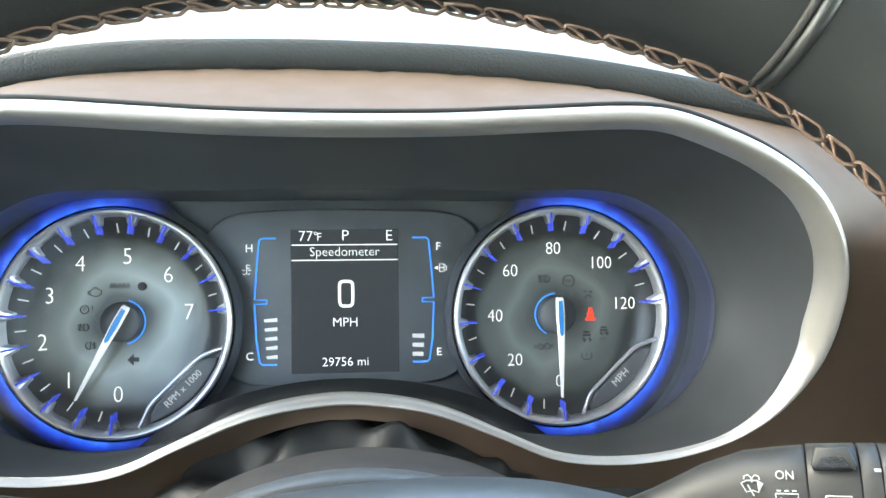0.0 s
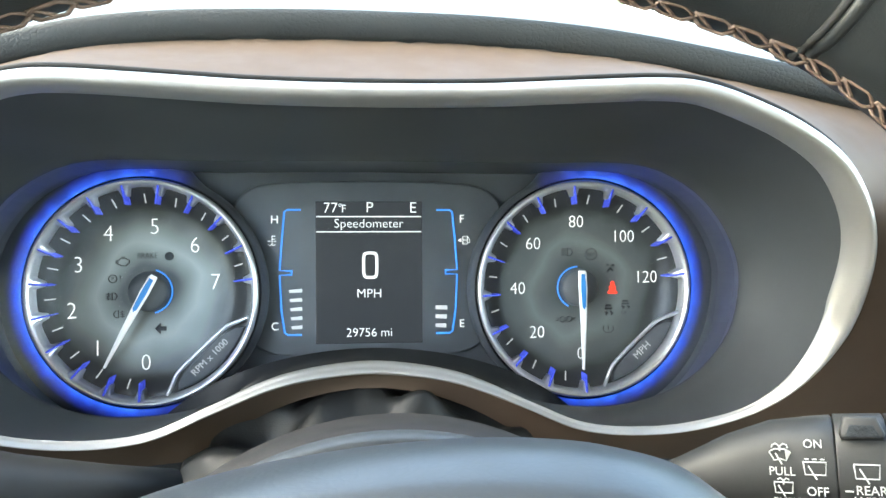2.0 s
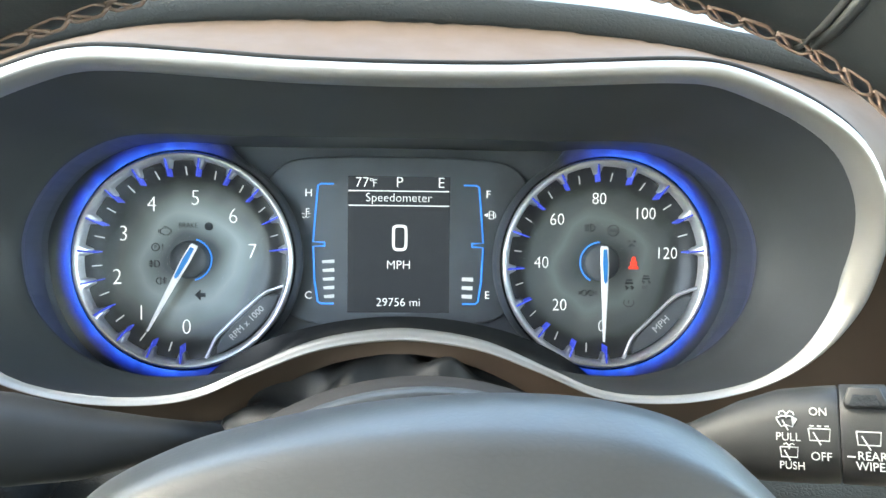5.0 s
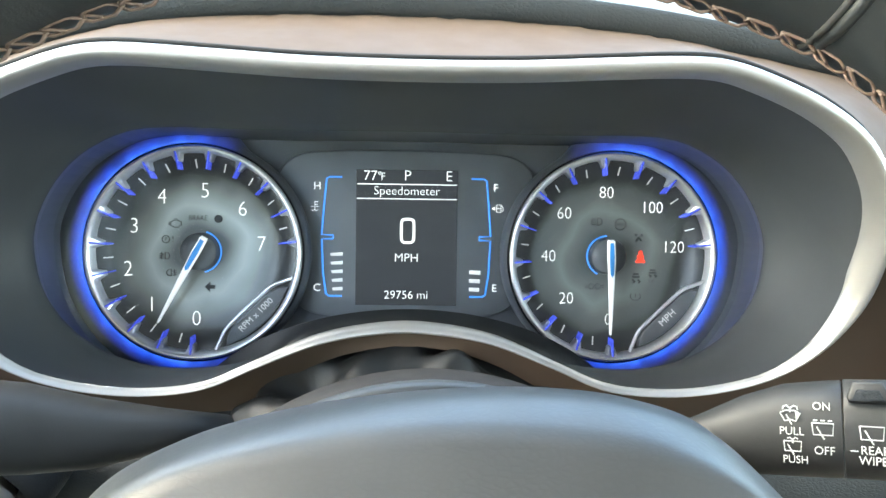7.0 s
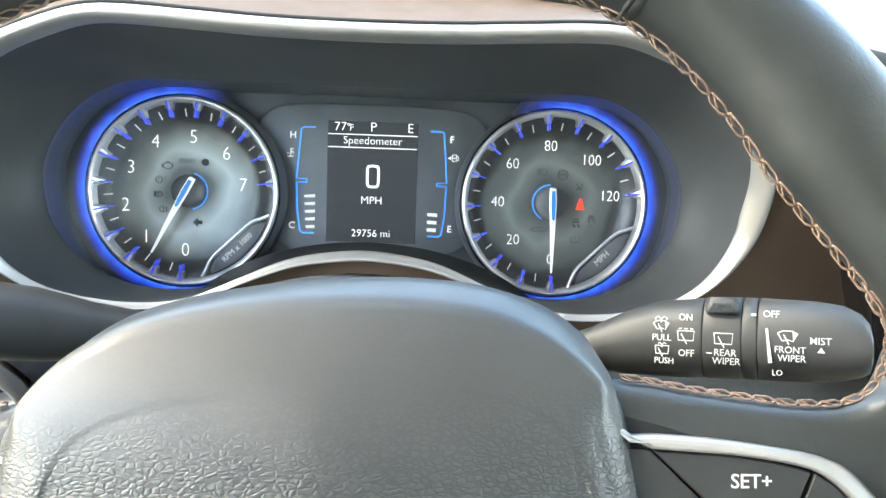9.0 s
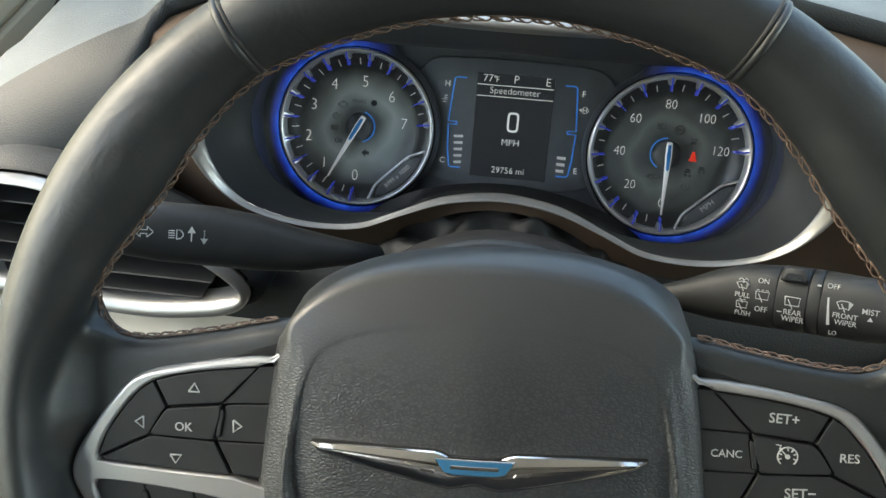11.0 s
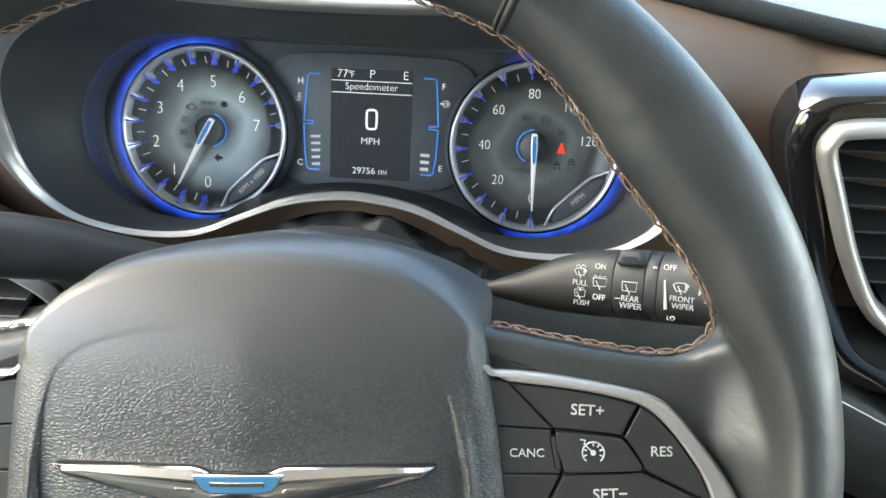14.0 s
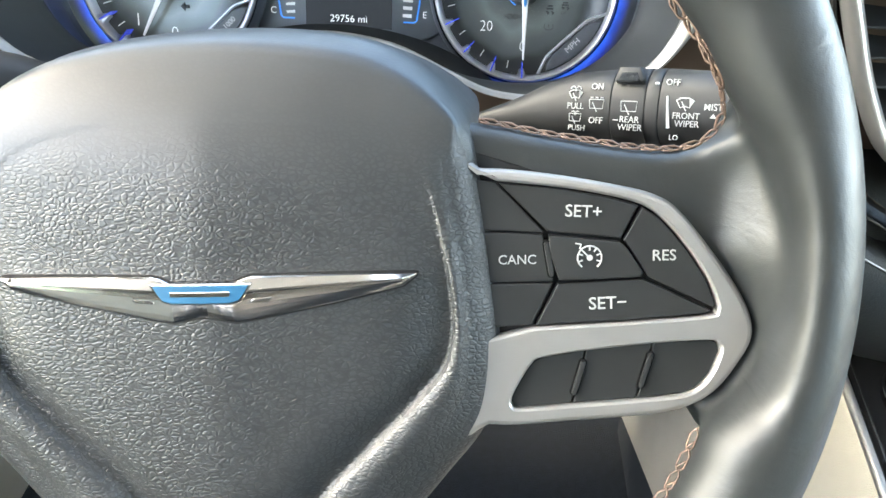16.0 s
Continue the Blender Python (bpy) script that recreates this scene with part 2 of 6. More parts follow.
M_MID = material("cluster_grey", (0.105, 0.113, 0.120), 0.5, tint=0.12, tint_size=0.02)
M_SATIN = material("satin_silver", (0.34, 0.337, 0.33), 0.34, metal=0.7, tint=0.03, tint_size=0.02)
M_PLATE = material("painted_silver", (0.38, 0.375, 0.37), 0.36, metal=0.75, tint=0.04, tint_size=0.02, rough_var=0.05, grain=("noise", 0.0003, 0.00001))
M_CHROME = material("chrome", (0.68, 0.66, 0.65), 0.08, metal=1.0, rough_var=0.03)
M_EMBLEM = material("satin_chrome", (0.68, 0.65, 0.625), 0.15, metal=1.0, tint=0.05, tint_size=0.01, rough_var=0.03)
M_RING = material("ring_silver", (0.72, 0.73, 0.74), 0.30, metal=0.6, spec=0.8)
M_BROWN = material("bronze_paint", (0.078, 0.0555, 0.0415), 0.58, metal=0.25, spec=0.10, tint=0.06, tint_size=0.05, rough_var=0.05, grain=("noise", 0.0005, 0.00001))
# dash vinyl with the sky's glare on the top pad put into its colour
M_DASH_LIT = material("dash_vinyl_lit", (0.120, 0.132, 0.138), 0.50, spec=0.12, tint=0.12, tint_size=0.06, grain=("leather", 0.0016, 0.00009), rough_var=0.015)
# the same vinyl, darkened for the faces that lie in shade
M_DASH_SHADE = material("dash_vinyl_shade", (0.022, 0.025, 0.027), 0.5, spec=0.25, tint=0.12, tint_size=0.06, grain=("leather", 0.0016, 0.00009))
M_GLOSS = material("piano_black", (0.006, 0.006, 0.007), 0.06, coat=0.6, coat_rough=0.03, rough_var=0.03)
M_BEIGE = material("beige_plastic", (0.60, 0.55, 0.47), 0.8, spec=0.1, tint=0.06, tint_size=0.05, grain=("leather", 0.0014, 0.00008))
M_TAN = material("tan_pillar_trim", (0.50, 0.40, 0.27), 0.85, spec=0.1, tint=0.06, tint_size=0.05, grain=("noise", 0.001, 0.0001))
M_CREAM = material("cream_vinyl", (0.40, 0.365, 0.30), 0.55, tint=0.06, tint_size=0.05, grain=("leather", 0.0016, 0.0001))
M_CLOTH = material("headliner_cloth", (0.55, 0.53, 0.49), 0.95, tint=0.08, tint_size=0.02, grain=("noise", 0.001, 0.0002))
M_CARPET = material("dark_carpet", (0.007, 0.010, 0.014), 0.95, tint=0.3, tint_size=0.01, grain=("noise", 0.002, 0.001))
M_THREAD = material("bronze_thread", (0.120, 0.078, 0.059), 0.6, tint=0.2, tint_size=0.004, grain=("noise", 0.0004, 0.0001))
M_PRINT = material("white_print", (0.34, 0.35, 0.35), 0.6, tint=0.08, tint_size=0.003)
M_DIMPRINT = material("unlit_icon_print", (0.045, 0.050, 0.054), 0.6, tint=0.1, tint_size=0.003)
M_LIT = material("lit_white", (0.7, 0.72, 0.72), 0.5, emit=(0.95, 0.98, 1.0), power=LIT)
M_LITSOFT = material("lit_grey", (0.5, 0.5, 0.5), 0.5, emit=(0.85, 0.9, 0.92), power=LIT * 0.45)
M_BLUELIT = material("lit_blue_line", (0.05, 0.25, 0.7), 0.4, emit=(0.04, 0.25, 0.9), power=LIT)
M_TICK = material("lit_blue_tick", (0.07, 0.11, 0.6), 0.25, emit=(0.06, 0.09, 0.75), power=LIT * 0.55, tint=0.4, tint_size=0.002)
M_RED = material("lit_red", (0.7, 0.05, 0.03), 0.4, emit=(1.0, 0.06, 0.03), power=LIT)
M_REDPRINT = material("red_print", (0.5, 0.04, 0.04), 0.6)
M_BADGE = material("blue_enamel", (0.020, 0.092, 0.18), 0.35, coat=0.0, tint=0.08, tint_size=0.01)
M_NEEDLE = material("needle_silver", (0.85, 0.86, 0.87), 0.35, metal=0.1, emit=(0.95, 0.98, 1.0), power=LIT * 0.4)
M_NEEDLEBLUE = material("needle_blue", (0.03, 0.22, 0.55), 0.3, emit=(0.03, 0.22, 0.6), power=LIT * 0.35)
M_SCREEN = material("screen_black", (0.012, 0.014, 0.018), 0.25, spec=0.4, emit=(0.30, 0.34, 0.40), power=0.0065)
M_BOOT = material("boot_leather", (0.010, 0.011, 0.012), 0.44, spec=0.25, tint=0.15, tint_size=0.02, grain=("leather", 0.0008, 0.00003))
M_SEAM = material("seam_groove_shade", (0.02, 0.02, 0.02), 0.8, tint=0.2, tint_size=0.01)


def dial_paint(name, cloud):
    """A dial whose backlit cloud is put into both colour and glow, fading to black outwards, with uneven edges."""
    m = material(name, (0.03, 0.033, 0.035), 0.36, metal=0.25)
    n, l = m.node_tree.nodes, m.node_tree.links
    co = n.new("ShaderNodeTexCoord")
    ln = n.new("ShaderNodeVectorMath")
    ln.operation = "LENGTH"
    no = n.new("ShaderNodeTexNoise")
    no.inputs["Scale"].default_value, no.inputs["Detail"].default_value = 38, 1.5
    sh = n.new("ShaderNodeMath")
    sh.operation, sh.inputs[1].default_value = "MULTIPLY_ADD", 0.018
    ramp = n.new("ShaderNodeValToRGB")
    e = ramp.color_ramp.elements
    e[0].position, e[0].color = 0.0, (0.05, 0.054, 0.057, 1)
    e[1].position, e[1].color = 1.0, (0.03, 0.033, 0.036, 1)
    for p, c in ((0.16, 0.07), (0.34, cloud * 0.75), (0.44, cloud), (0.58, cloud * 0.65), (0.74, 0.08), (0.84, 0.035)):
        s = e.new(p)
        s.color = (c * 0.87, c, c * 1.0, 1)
    ma = n.new("ShaderNodeMapRange")
    ma.inputs["From Max"].default_value = 0.044
    l.new(co.outputs["Object"], ln.inputs[0])
    l.new(co.outputs["Object"], no.inputs["Vector"])
    l.new(no.outputs[0], sh.inputs[0])
    l.new(ln.outputs["Value"], sh.inputs[2])
    l.new(sh.outputs[0], ma.inputs["Value"])
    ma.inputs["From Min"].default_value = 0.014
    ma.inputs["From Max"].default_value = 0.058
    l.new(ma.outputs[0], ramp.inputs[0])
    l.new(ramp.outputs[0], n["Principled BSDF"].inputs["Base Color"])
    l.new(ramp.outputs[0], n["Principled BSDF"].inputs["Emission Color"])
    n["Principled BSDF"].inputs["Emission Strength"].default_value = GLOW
    return m


def halo_paint(name, side):
    """The lit ring behind a dial, brightest on its outer side."""
    m = material(name, (0.070, 0.077, 0.088), 0.4)
    n, l = m.node_tree.nodes, m.node_tree.links
    b = n["Principled BSDF"]
    co = n.new("ShaderNodeTexCoord")
    ln = n.new("ShaderNodeVectorMath")
    ln.operation = "LENGTH"
    sep = n.new("ShaderNodeSeparateXYZ")
    fall = n.new("ShaderNodeMapRange")
    fall.interpolation_type = "SMOOTHSTEP"
    fall.inputs["From Min"].default_value, fall.inputs["From Max"].default_value = 0.0535, 0.0650
    fall.inputs["To Min"].default_value, fall.inputs["To Max"].default_value = 1, 0
    sidem = n.new("ShaderNodeMapRange")
    sidem.interpolation_type = "SMOOTHSTEP"
    sidem.inputs["From Min"].default_value, sidem.inputs["From Max"].default_value = -0.026, 0.008
    sx = n.new("ShaderNodeMath")
    sx.operation, sx.inputs[1].default_value = "MULTIPLY", side
    no = n.new("ShaderNodeTexNoise")
    no.inputs["Scale"].default_value, no.inputs["Detail"].default_value = 9, 4
    ray_ = n.new("ShaderNodeVectorMath")
    ray_.operation = "NORMALIZE"
    l.new(co.outputs["Object"], ray_.inputs[0])
    nr = n.new("ShaderNodeMapRange")
    nr.inputs["From Min"].default_value, nr.inputs["From Max"].default_value = 0.3, 0.7
    nr.inputs["To Min"].default_value, nr.inputs["To Max"].default_value = 0.45, 1.3
    m1, m2, m3 = (n.new("ShaderNodeMath") for _ in range(3))
    for q in (m1, m2, m3):
        q.operation = "MULTIPLY"
    m3.inputs[1].default_value = HALO
    l.new(co.outputs["Object"], ln.inputs[0])
    l.new(co.outputs["Object"], sep.inputs[0])
    l.new(ray_.outputs[0], no.inputs["Vector"])
    l.new(ln.outputs["Value"], fall.inputs["Value"])
    l.new(sep.outputs[0], sx.inputs[0])
    l.new(sx.outputs[0], sidem.inputs["Value"])
    l.new(no.outputs[0], nr.inputs["Value"])
    l.new(fall.outputs[0], m1.inputs[0])
    l.new(sidem.outputs[0], m1.inputs[1])
    l.new(m1.outputs[0], m2.inputs[0])
    l.new(nr.outputs[0], m2.inputs[1])
    l.new(m2.outputs[0], m3.inputs[0])
    hue = n.new("ShaderNodeMix")
    hue.data_type = "RGBA"
    hue.inputs[6].default_value = (0.010, 0.035, 0.85, 1)
    hue.inputs[7].default_value = (0.030, 0.170, 1.0, 1)
    l.new(m1.outputs[0], hue.inputs[0])
    l.new(hue.outputs[2], b.inputs["Emission Color"])
    l.new(m3.outputs[0], b.inputs["Emission Strength"])
    return m


def clear_paint(name, gloss, rough, tint):
    """A clear pane: straight through, with a mirror film that grows towards grazing views."""
    m = bpy.data.materials.new(name)
    m.use_nodes = True
    n, l = m.node_tree.nodes, m.node_tree.links
    n.remove(n["Principled BSDF"])
    t, g, mix, f = n.new("ShaderNodeBsdfTransparent"), n.new("ShaderNodeBsdfGlossy"), n.new("ShaderNodeMixShader"), n.new("ShaderNodeFresnel")
    t.inputs[0].default_value = (*tint, 1)
    g.inputs["Roughness"].default_value = rough
    f.inputs["IOR"].default_value = gloss
    l.new(f.outputs[0], mix.inputs[0])
    l.new(t.outputs[0], mix.inputs[1])
    l.new(g.outputs[0], mix.inputs[2])
    l.new(mix.outputs[0], n["Material Output"].inputs["Surface"])
    return m


M_LENS = clear_paint("cluster_lens", 1.16, 0.08, (0.93, 0.94, 0.97))
M_GLASS = clear_paint("window_glass", 1.45, 0.0, (0.78, 0.81, 0.80))

# ---- instrument cluster ----
CLUSTER = pose(0, 0.40, 1.10, 72, 0, 0)
cluster = thing("instrument_cluster", CLUSTER, "lit instrument cluster with two dials, screen and silver bezel", "instrument cluster")
TO_CL = CLUSTER.inverted()

# bezel line: x, z and depth y in the car, one half and its mirror image
HALF = [(0, 1207.5, 288), (37, 1208, 288), (67, 1209.5, 288), (98, 1211, 287.5), (115, 1210, 287), (132, 1205, 286), (152, 1196.5, 285), (169, 1185, 284), (180, 1170, 283),
        (186.5, 1154, 284), (188.5, 1136, 286), (186, 1114, 289), (175.5, 1092, 293), (159, 1077, 296), (136, 1068, 298), (111, 1064.5, 300), (86, 1066.5, 302), (62, 1075.5, 306), (36, 1083.8, 311), (10, 1087, 314)]
bez = HALF + [(-x, z, y) for x, z, y in reversed(HALF[1:])]
bez = even(curve([Vector((x * MM, y * MM, z * MM)) for x, z, y in bez], 8, True), 200, True)


def bezel_out(i):
    """Outward direction of the bezel line in the x-z plane (the line runs clockwise as the driver sees it)."""
    t = bez[(i + 1) % 200] - bez[i - 1]
    return Vector((-t.z, 0, t.x)).normalized()


def bezel_width(p):
    low = min(max((1.125 - p.z) / 0.05, 0), 1)
    return 0.0085 * (1 - low) + 0.0030 * low


rings = []
for u, d in ((0.0, 0.004), (0.0, 0.0), (-0.12, -0.0018), (-0.3, -0.0026), (-0.45, -0.0022), (-0.62, -0.0004), (-0.8, 0.0022), (-1.0, 0.0055), (-1.02, 0.009)):
    rings.append([TO_CL @ (p + bezel_out(i) * (u * bezel_width(p)) + Vector((0, d * (1.4 * bezel_width(p) / 0.0085 - 0.4) if d > 0 and u < 0 else d, 0))) for i, p in enumerate(bez)])
bm = bmesh.new()
loft(bm, rings)
part("bezel", bm, M_SATIN, cluster, "satin silver bezel", flip=True)

part("bezel_joint", tube(bmesh.new(), [TO_CL @ (p + bezel_out(i) * 0.0005 + Vector((0, 0.0042, 0))) for i, p in enumerate(bez)], 0.0010, 6, True), M_MATT, cluster, "black joint behind the bezel")

# lens outline on its own plane, in cluster millimetres
LENS = [(0, 50.5), (66, 50), (108, 50.5), (128, 47.6), (146, 38), (158, 25), (165.5, 10), (167.5, -4), (163, -25), (149, -43), (130, -54), (108, -58.5), (80, -57), (55, -50), (28, -44), (0, -42)]
lens_line = LENS + [(-x, y) for x, y in reversed(LENS[1:-1])]
lens_line = even(curve([Vector((x * MM, y * MM, 0.060)) for x, y in lens_line], 8, True), 200, True)
inner = [p for p in rings[-1]]


def by_angle(line, c):
    """The line's points at the same bearings from c as 200 even steps."""
    out = []
    ang = [math.atan2(p.y - c.y, p.x - c.x) for p in line]
    for i in range(200):
        a = math.pi / 2 - 2 * math.pi * i / 200
        best = None
        for j in range(len(line)):
            a0 = (ang[j - 1] - a + math.pi) % (2 * math.pi) - math.pi
            a1 = (ang[j] - a + math.pi) % (2 * math.pi) - math.pi
            if a0 * a1 <= 0 and abs(a0) < 1 and abs(a1) < 1:
                f = a0 / (a0 - a1) if a0 != a1 else 0
                q = line[j - 1].lerp(line[j], f)
                if best is None or (q - c).length > (best - c).length:
                    best = q
        out.append(best if best is not None else out[-1].copy())
    return out


CC = Vector((0, -0.005, 0))
a_in, a_lens = by_angle(inner, CC), by_angle(lens_line, CC)
bm = bmesh.new()
rr = []
for f in (0, 0.12, 0.3, 0.5, 0.7, 0.88, 1.0):
    bulge = math.sin(math.pi * f) * 0.003
    rr.append([p.lerp(q, f) + (p.lerp(q, f) - CC).normalized() * bulge for p, q in zip(a_in, a_lens)])
rr.append([p - Vector((0, 0, 0.004)) for p in a_lens])
loft(bm, rr)
part("hood", bm, M_HOOD, cluster, "dark tapering hood inside the bezel", flip=False)

bm = bmesh.new()
rr = [[Vector((p.x * (1 + 0.04 * s), CC.y + (p.y - CC.y) * (1 + (0.30 * s if p.y < CC.y else 0.0)), z)) for p in a_lens] for s, z in ((0.0, 0.0565), (0.5, 0.045), (1.0, 0.02), (1.0, 0.002), (0.97, 0.0))]
loft(bm, rr, True, False, True)
part("back_panel", bm, M_FACE, cluster, "black gauge background", smooth=False)

bm = bmesh.new()
loft(bm, [[Vector((p.x * s, CC.y + (p.y - CC.y) * s, 0.0575 + 0.004 * (1 - s * s))) for p in a_lens] for s in (1.0, 0.8, 0.5, 0.2)], True, False, True)
lens = part("clear_lens", bm, M_LENS, cluster, "clear plastic lens")
lens.visible_shadow = False

# middle panel and screen
MIDP = [(0, 46), (30, 45.5), (50, 44.3), (60, 41), (66.5, 34), (66, 27), (62, 8), (58.5, -18), (57.5, -33), (52, -39), (39, -41.7), (0, -43)]
midp = curve([Vector((x * MM, y * MM)) for x, y in MIDP + [(-x, y) for x, y in reversed(MIDP[1:-1])]], 6, True)
bm = slab(bmesh.new(), midp, 0.0002, 0.0028, 0.0012)
part("centre_panel", bm, M_MID, cluster, "dark grey panel round the screen")
bm = slab(bmesh.new(), mm([(-26.6, -35.6), (26.6, -35.6), (26.6, 35.6), (-26.6, 35.6)]), 0.0026, 0.0034, 0.0002)
screen = part("screen", bm, M_SCREEN, cluster, "lit screen reading Speedometer 0 MPH", smooth=False)
Z = 3.5
lettering("temperature_text", "77", 0.0074, M_LIT, screen, at2(-19.2, 32.2, Z), bold=-0.014)
lettering("degree_text", "o", 0.0034, M_LIT, screen, at2(-14.4, 34.0, Z))
lettering("unit_text", "F", 0.0056, M_LIT, screen, at2(-12.6, 31.8, Z), bold=-0.014)
lettering("gear_text", "P", 0.0078, M_LIT, screen, at2(0.2, 32.4, Z), bold=-0.014)
lettering("heading_text", "E", 0.0078, M_LIT, screen, at2(22.0, 32.3, Z), bold=-0.014)
lettering("speedometer_text", "Speedometer", 0.0064, M_LIT, screen, at2(-0.1, 24.4, Z), bold=-0.014)
lettering("speed_unit_text", "MPH", 0.0064, M_LIT, screen, at2(0.0, -10.7, Z), bold=-0.014)
lettering("odometer_text", "29756 mi", 0.0062, M_LIT, screen, at2(0.0, -30.3, Z), bold=-0.014)
for y in (28.0, 20.4):
    part("screen_line", bar(bmesh.new(), (-0.0262, y * MM), (0.0262, y * MM), 0.0005, 0.0034, 0.0036), M_LIT, screen, smooth=False)
zero = curve([Vector((x * MM, y * MM)) for x, y in ((0.5, 10.5), (3.0, 10.2), (4.3, 8.6), (4.5, 4), (4.3, -1), (3.0, -2.9), (0.5, -3.2), (-2.0, -2.9), (-3.3, -1), (-3.5, 4), (-3.3, 8.6), (-2.0, 10.2))], 5, True)
bm = bmesh.new()
zin = shift(zero[::-1], 0.0014)
loft(bm, [[Vector((p.x, p.y, 0.0034)) for p in zero[::-1]], [Vector((p.x, p.y, 0.0037)) for p in zero[::-1]], [Vector((p.x, p.y, 0.0037)) for p in zin], [Vector((p.x, p.y, 0.0034)) for p in zin]])
part("speed_digit", bm, M_LIT, screen, smooth=False)

# temperature and fuel gauges beside the screen
for side, count in ((-1, 5), (1, 3)):
    name = "temperature_gauge" if side < 0 else "fuel_gauge"
    line = [(33.9, 31.4), (40.5, 31.4), (42.0, 30.4), (43.2, 17), (44.4, 1.2), (38.5, 0.9), (38.5, -0.9), (44.4, -1.2), (43.6, -19), (42.0, -29.8), (40.5, -31), (33.7, -31)]
    up = [Vector((side * x * MM, y * MM)) for x, y in line[:6]]
    lo = [Vector((side * x * MM, y * MM)) for x, y in line[6:]]
    bm = stroke(bmesh.new(), up, 0.0009, 0.0028, 0.0033)
    stroke(bm, lo, 0.0009, 0.0028, 0.0033)
    bar(bm, (side * 38.5 * MM, 1.2 * MM), (side * 38.5 * MM, -1.2 * MM), 0.0007, 0.0028, 0.0033)
    g = part(name, bm, M_BLUELIT, cluster, "blue lit bracket gauge", smooth=False)
    for k in range(count):
        y = -27.1 + 4.55 * k
        x1 = 38.8 + 0.28 * k
        q = [(side * 33.4, y - 0.8), (side * (x1), y - 1.15), (side * x1, y + 0.95), (side * 33.4, y + 1.05)] if side > 0 else [(side * 33.4, y - 0.85), (side * 33.4, y + 0.95), (side * x1, y + 0.35), (side * (x1 - 0.4), y - 1.05)]
        part("gauge_segment", slab(bmesh.new(), mm(q), 0.0028, 0.0033, 0.0001), M_LITSOFT, g, smooth=False)
    for text, y in (("H", 26.4), ("C", -26.8)) if side < 0 else (("F", 26.7), ("E", -26.4)):
        lettering("gauge_letter", text, 0.0056, M_LIT, g, at2(side * 46.8, y, 2.9))
    if side < 0:
        bm = bmesh.new()
        bar(bm, (-0.0480, 0.0140), (-0.0480, 0.0186), 0.00034, 0.0028, 0.0031)
        bar(bm, (-0.0480, 0.0183), (-0.0464, 0.0183), 0.00034, 0.0028, 0.0031)
        bar(bm, (-0.0480, 0.0168), (-0.0464, 0.0168), 0.00034, 0.0028, 0.0031)
        stroke(bm, mm([(-50.0, 14.2), (-49.2, 13.6), (-48.3, 14.2), (-47.4, 13.6), (-46.4, 14.2)]), 0.00034, 0.0028, 0.0031)
        bar(bm, (-0.0502, 0.0158), (-0.0488, 0.0158), 0.00034, 0.0028, 0.0031)
        bar(bm, (-0.0474, 0.0158), (-0.0460, 0.0158), 0.00034, 0.0028, 0.0031)
        part("coolant_icon", bm, M_LIT, g, smooth=False)
    else:
        bm = slab(bmesh.new(), mm([(44.6, 16.0), (46.6, 15.0), (46.6, 17.0)]), 0.0028, 0.0031, 0.0001)
        stroke(bm, mm([(47.4, 14.1), (47.4, 18.0), (49.7, 18.0), (49.7, 14.1), (47.4, 14.1)]), 0.00036, 0.0028, 0.0031)
        bar(bm, (0.0474, 0.0161), (0.0497, 0.0161), 0.00036, 0.0028, 0.0031)
        stroke(bm, mm([(49.9, 17.6), (50.8, 16.6), (50.8, 14.8), (50.1, 14.8)]), 0.00036, 0.0028, 0.0031)
        part("fuel_icon", bm, M_LIT, g, smooth=False)


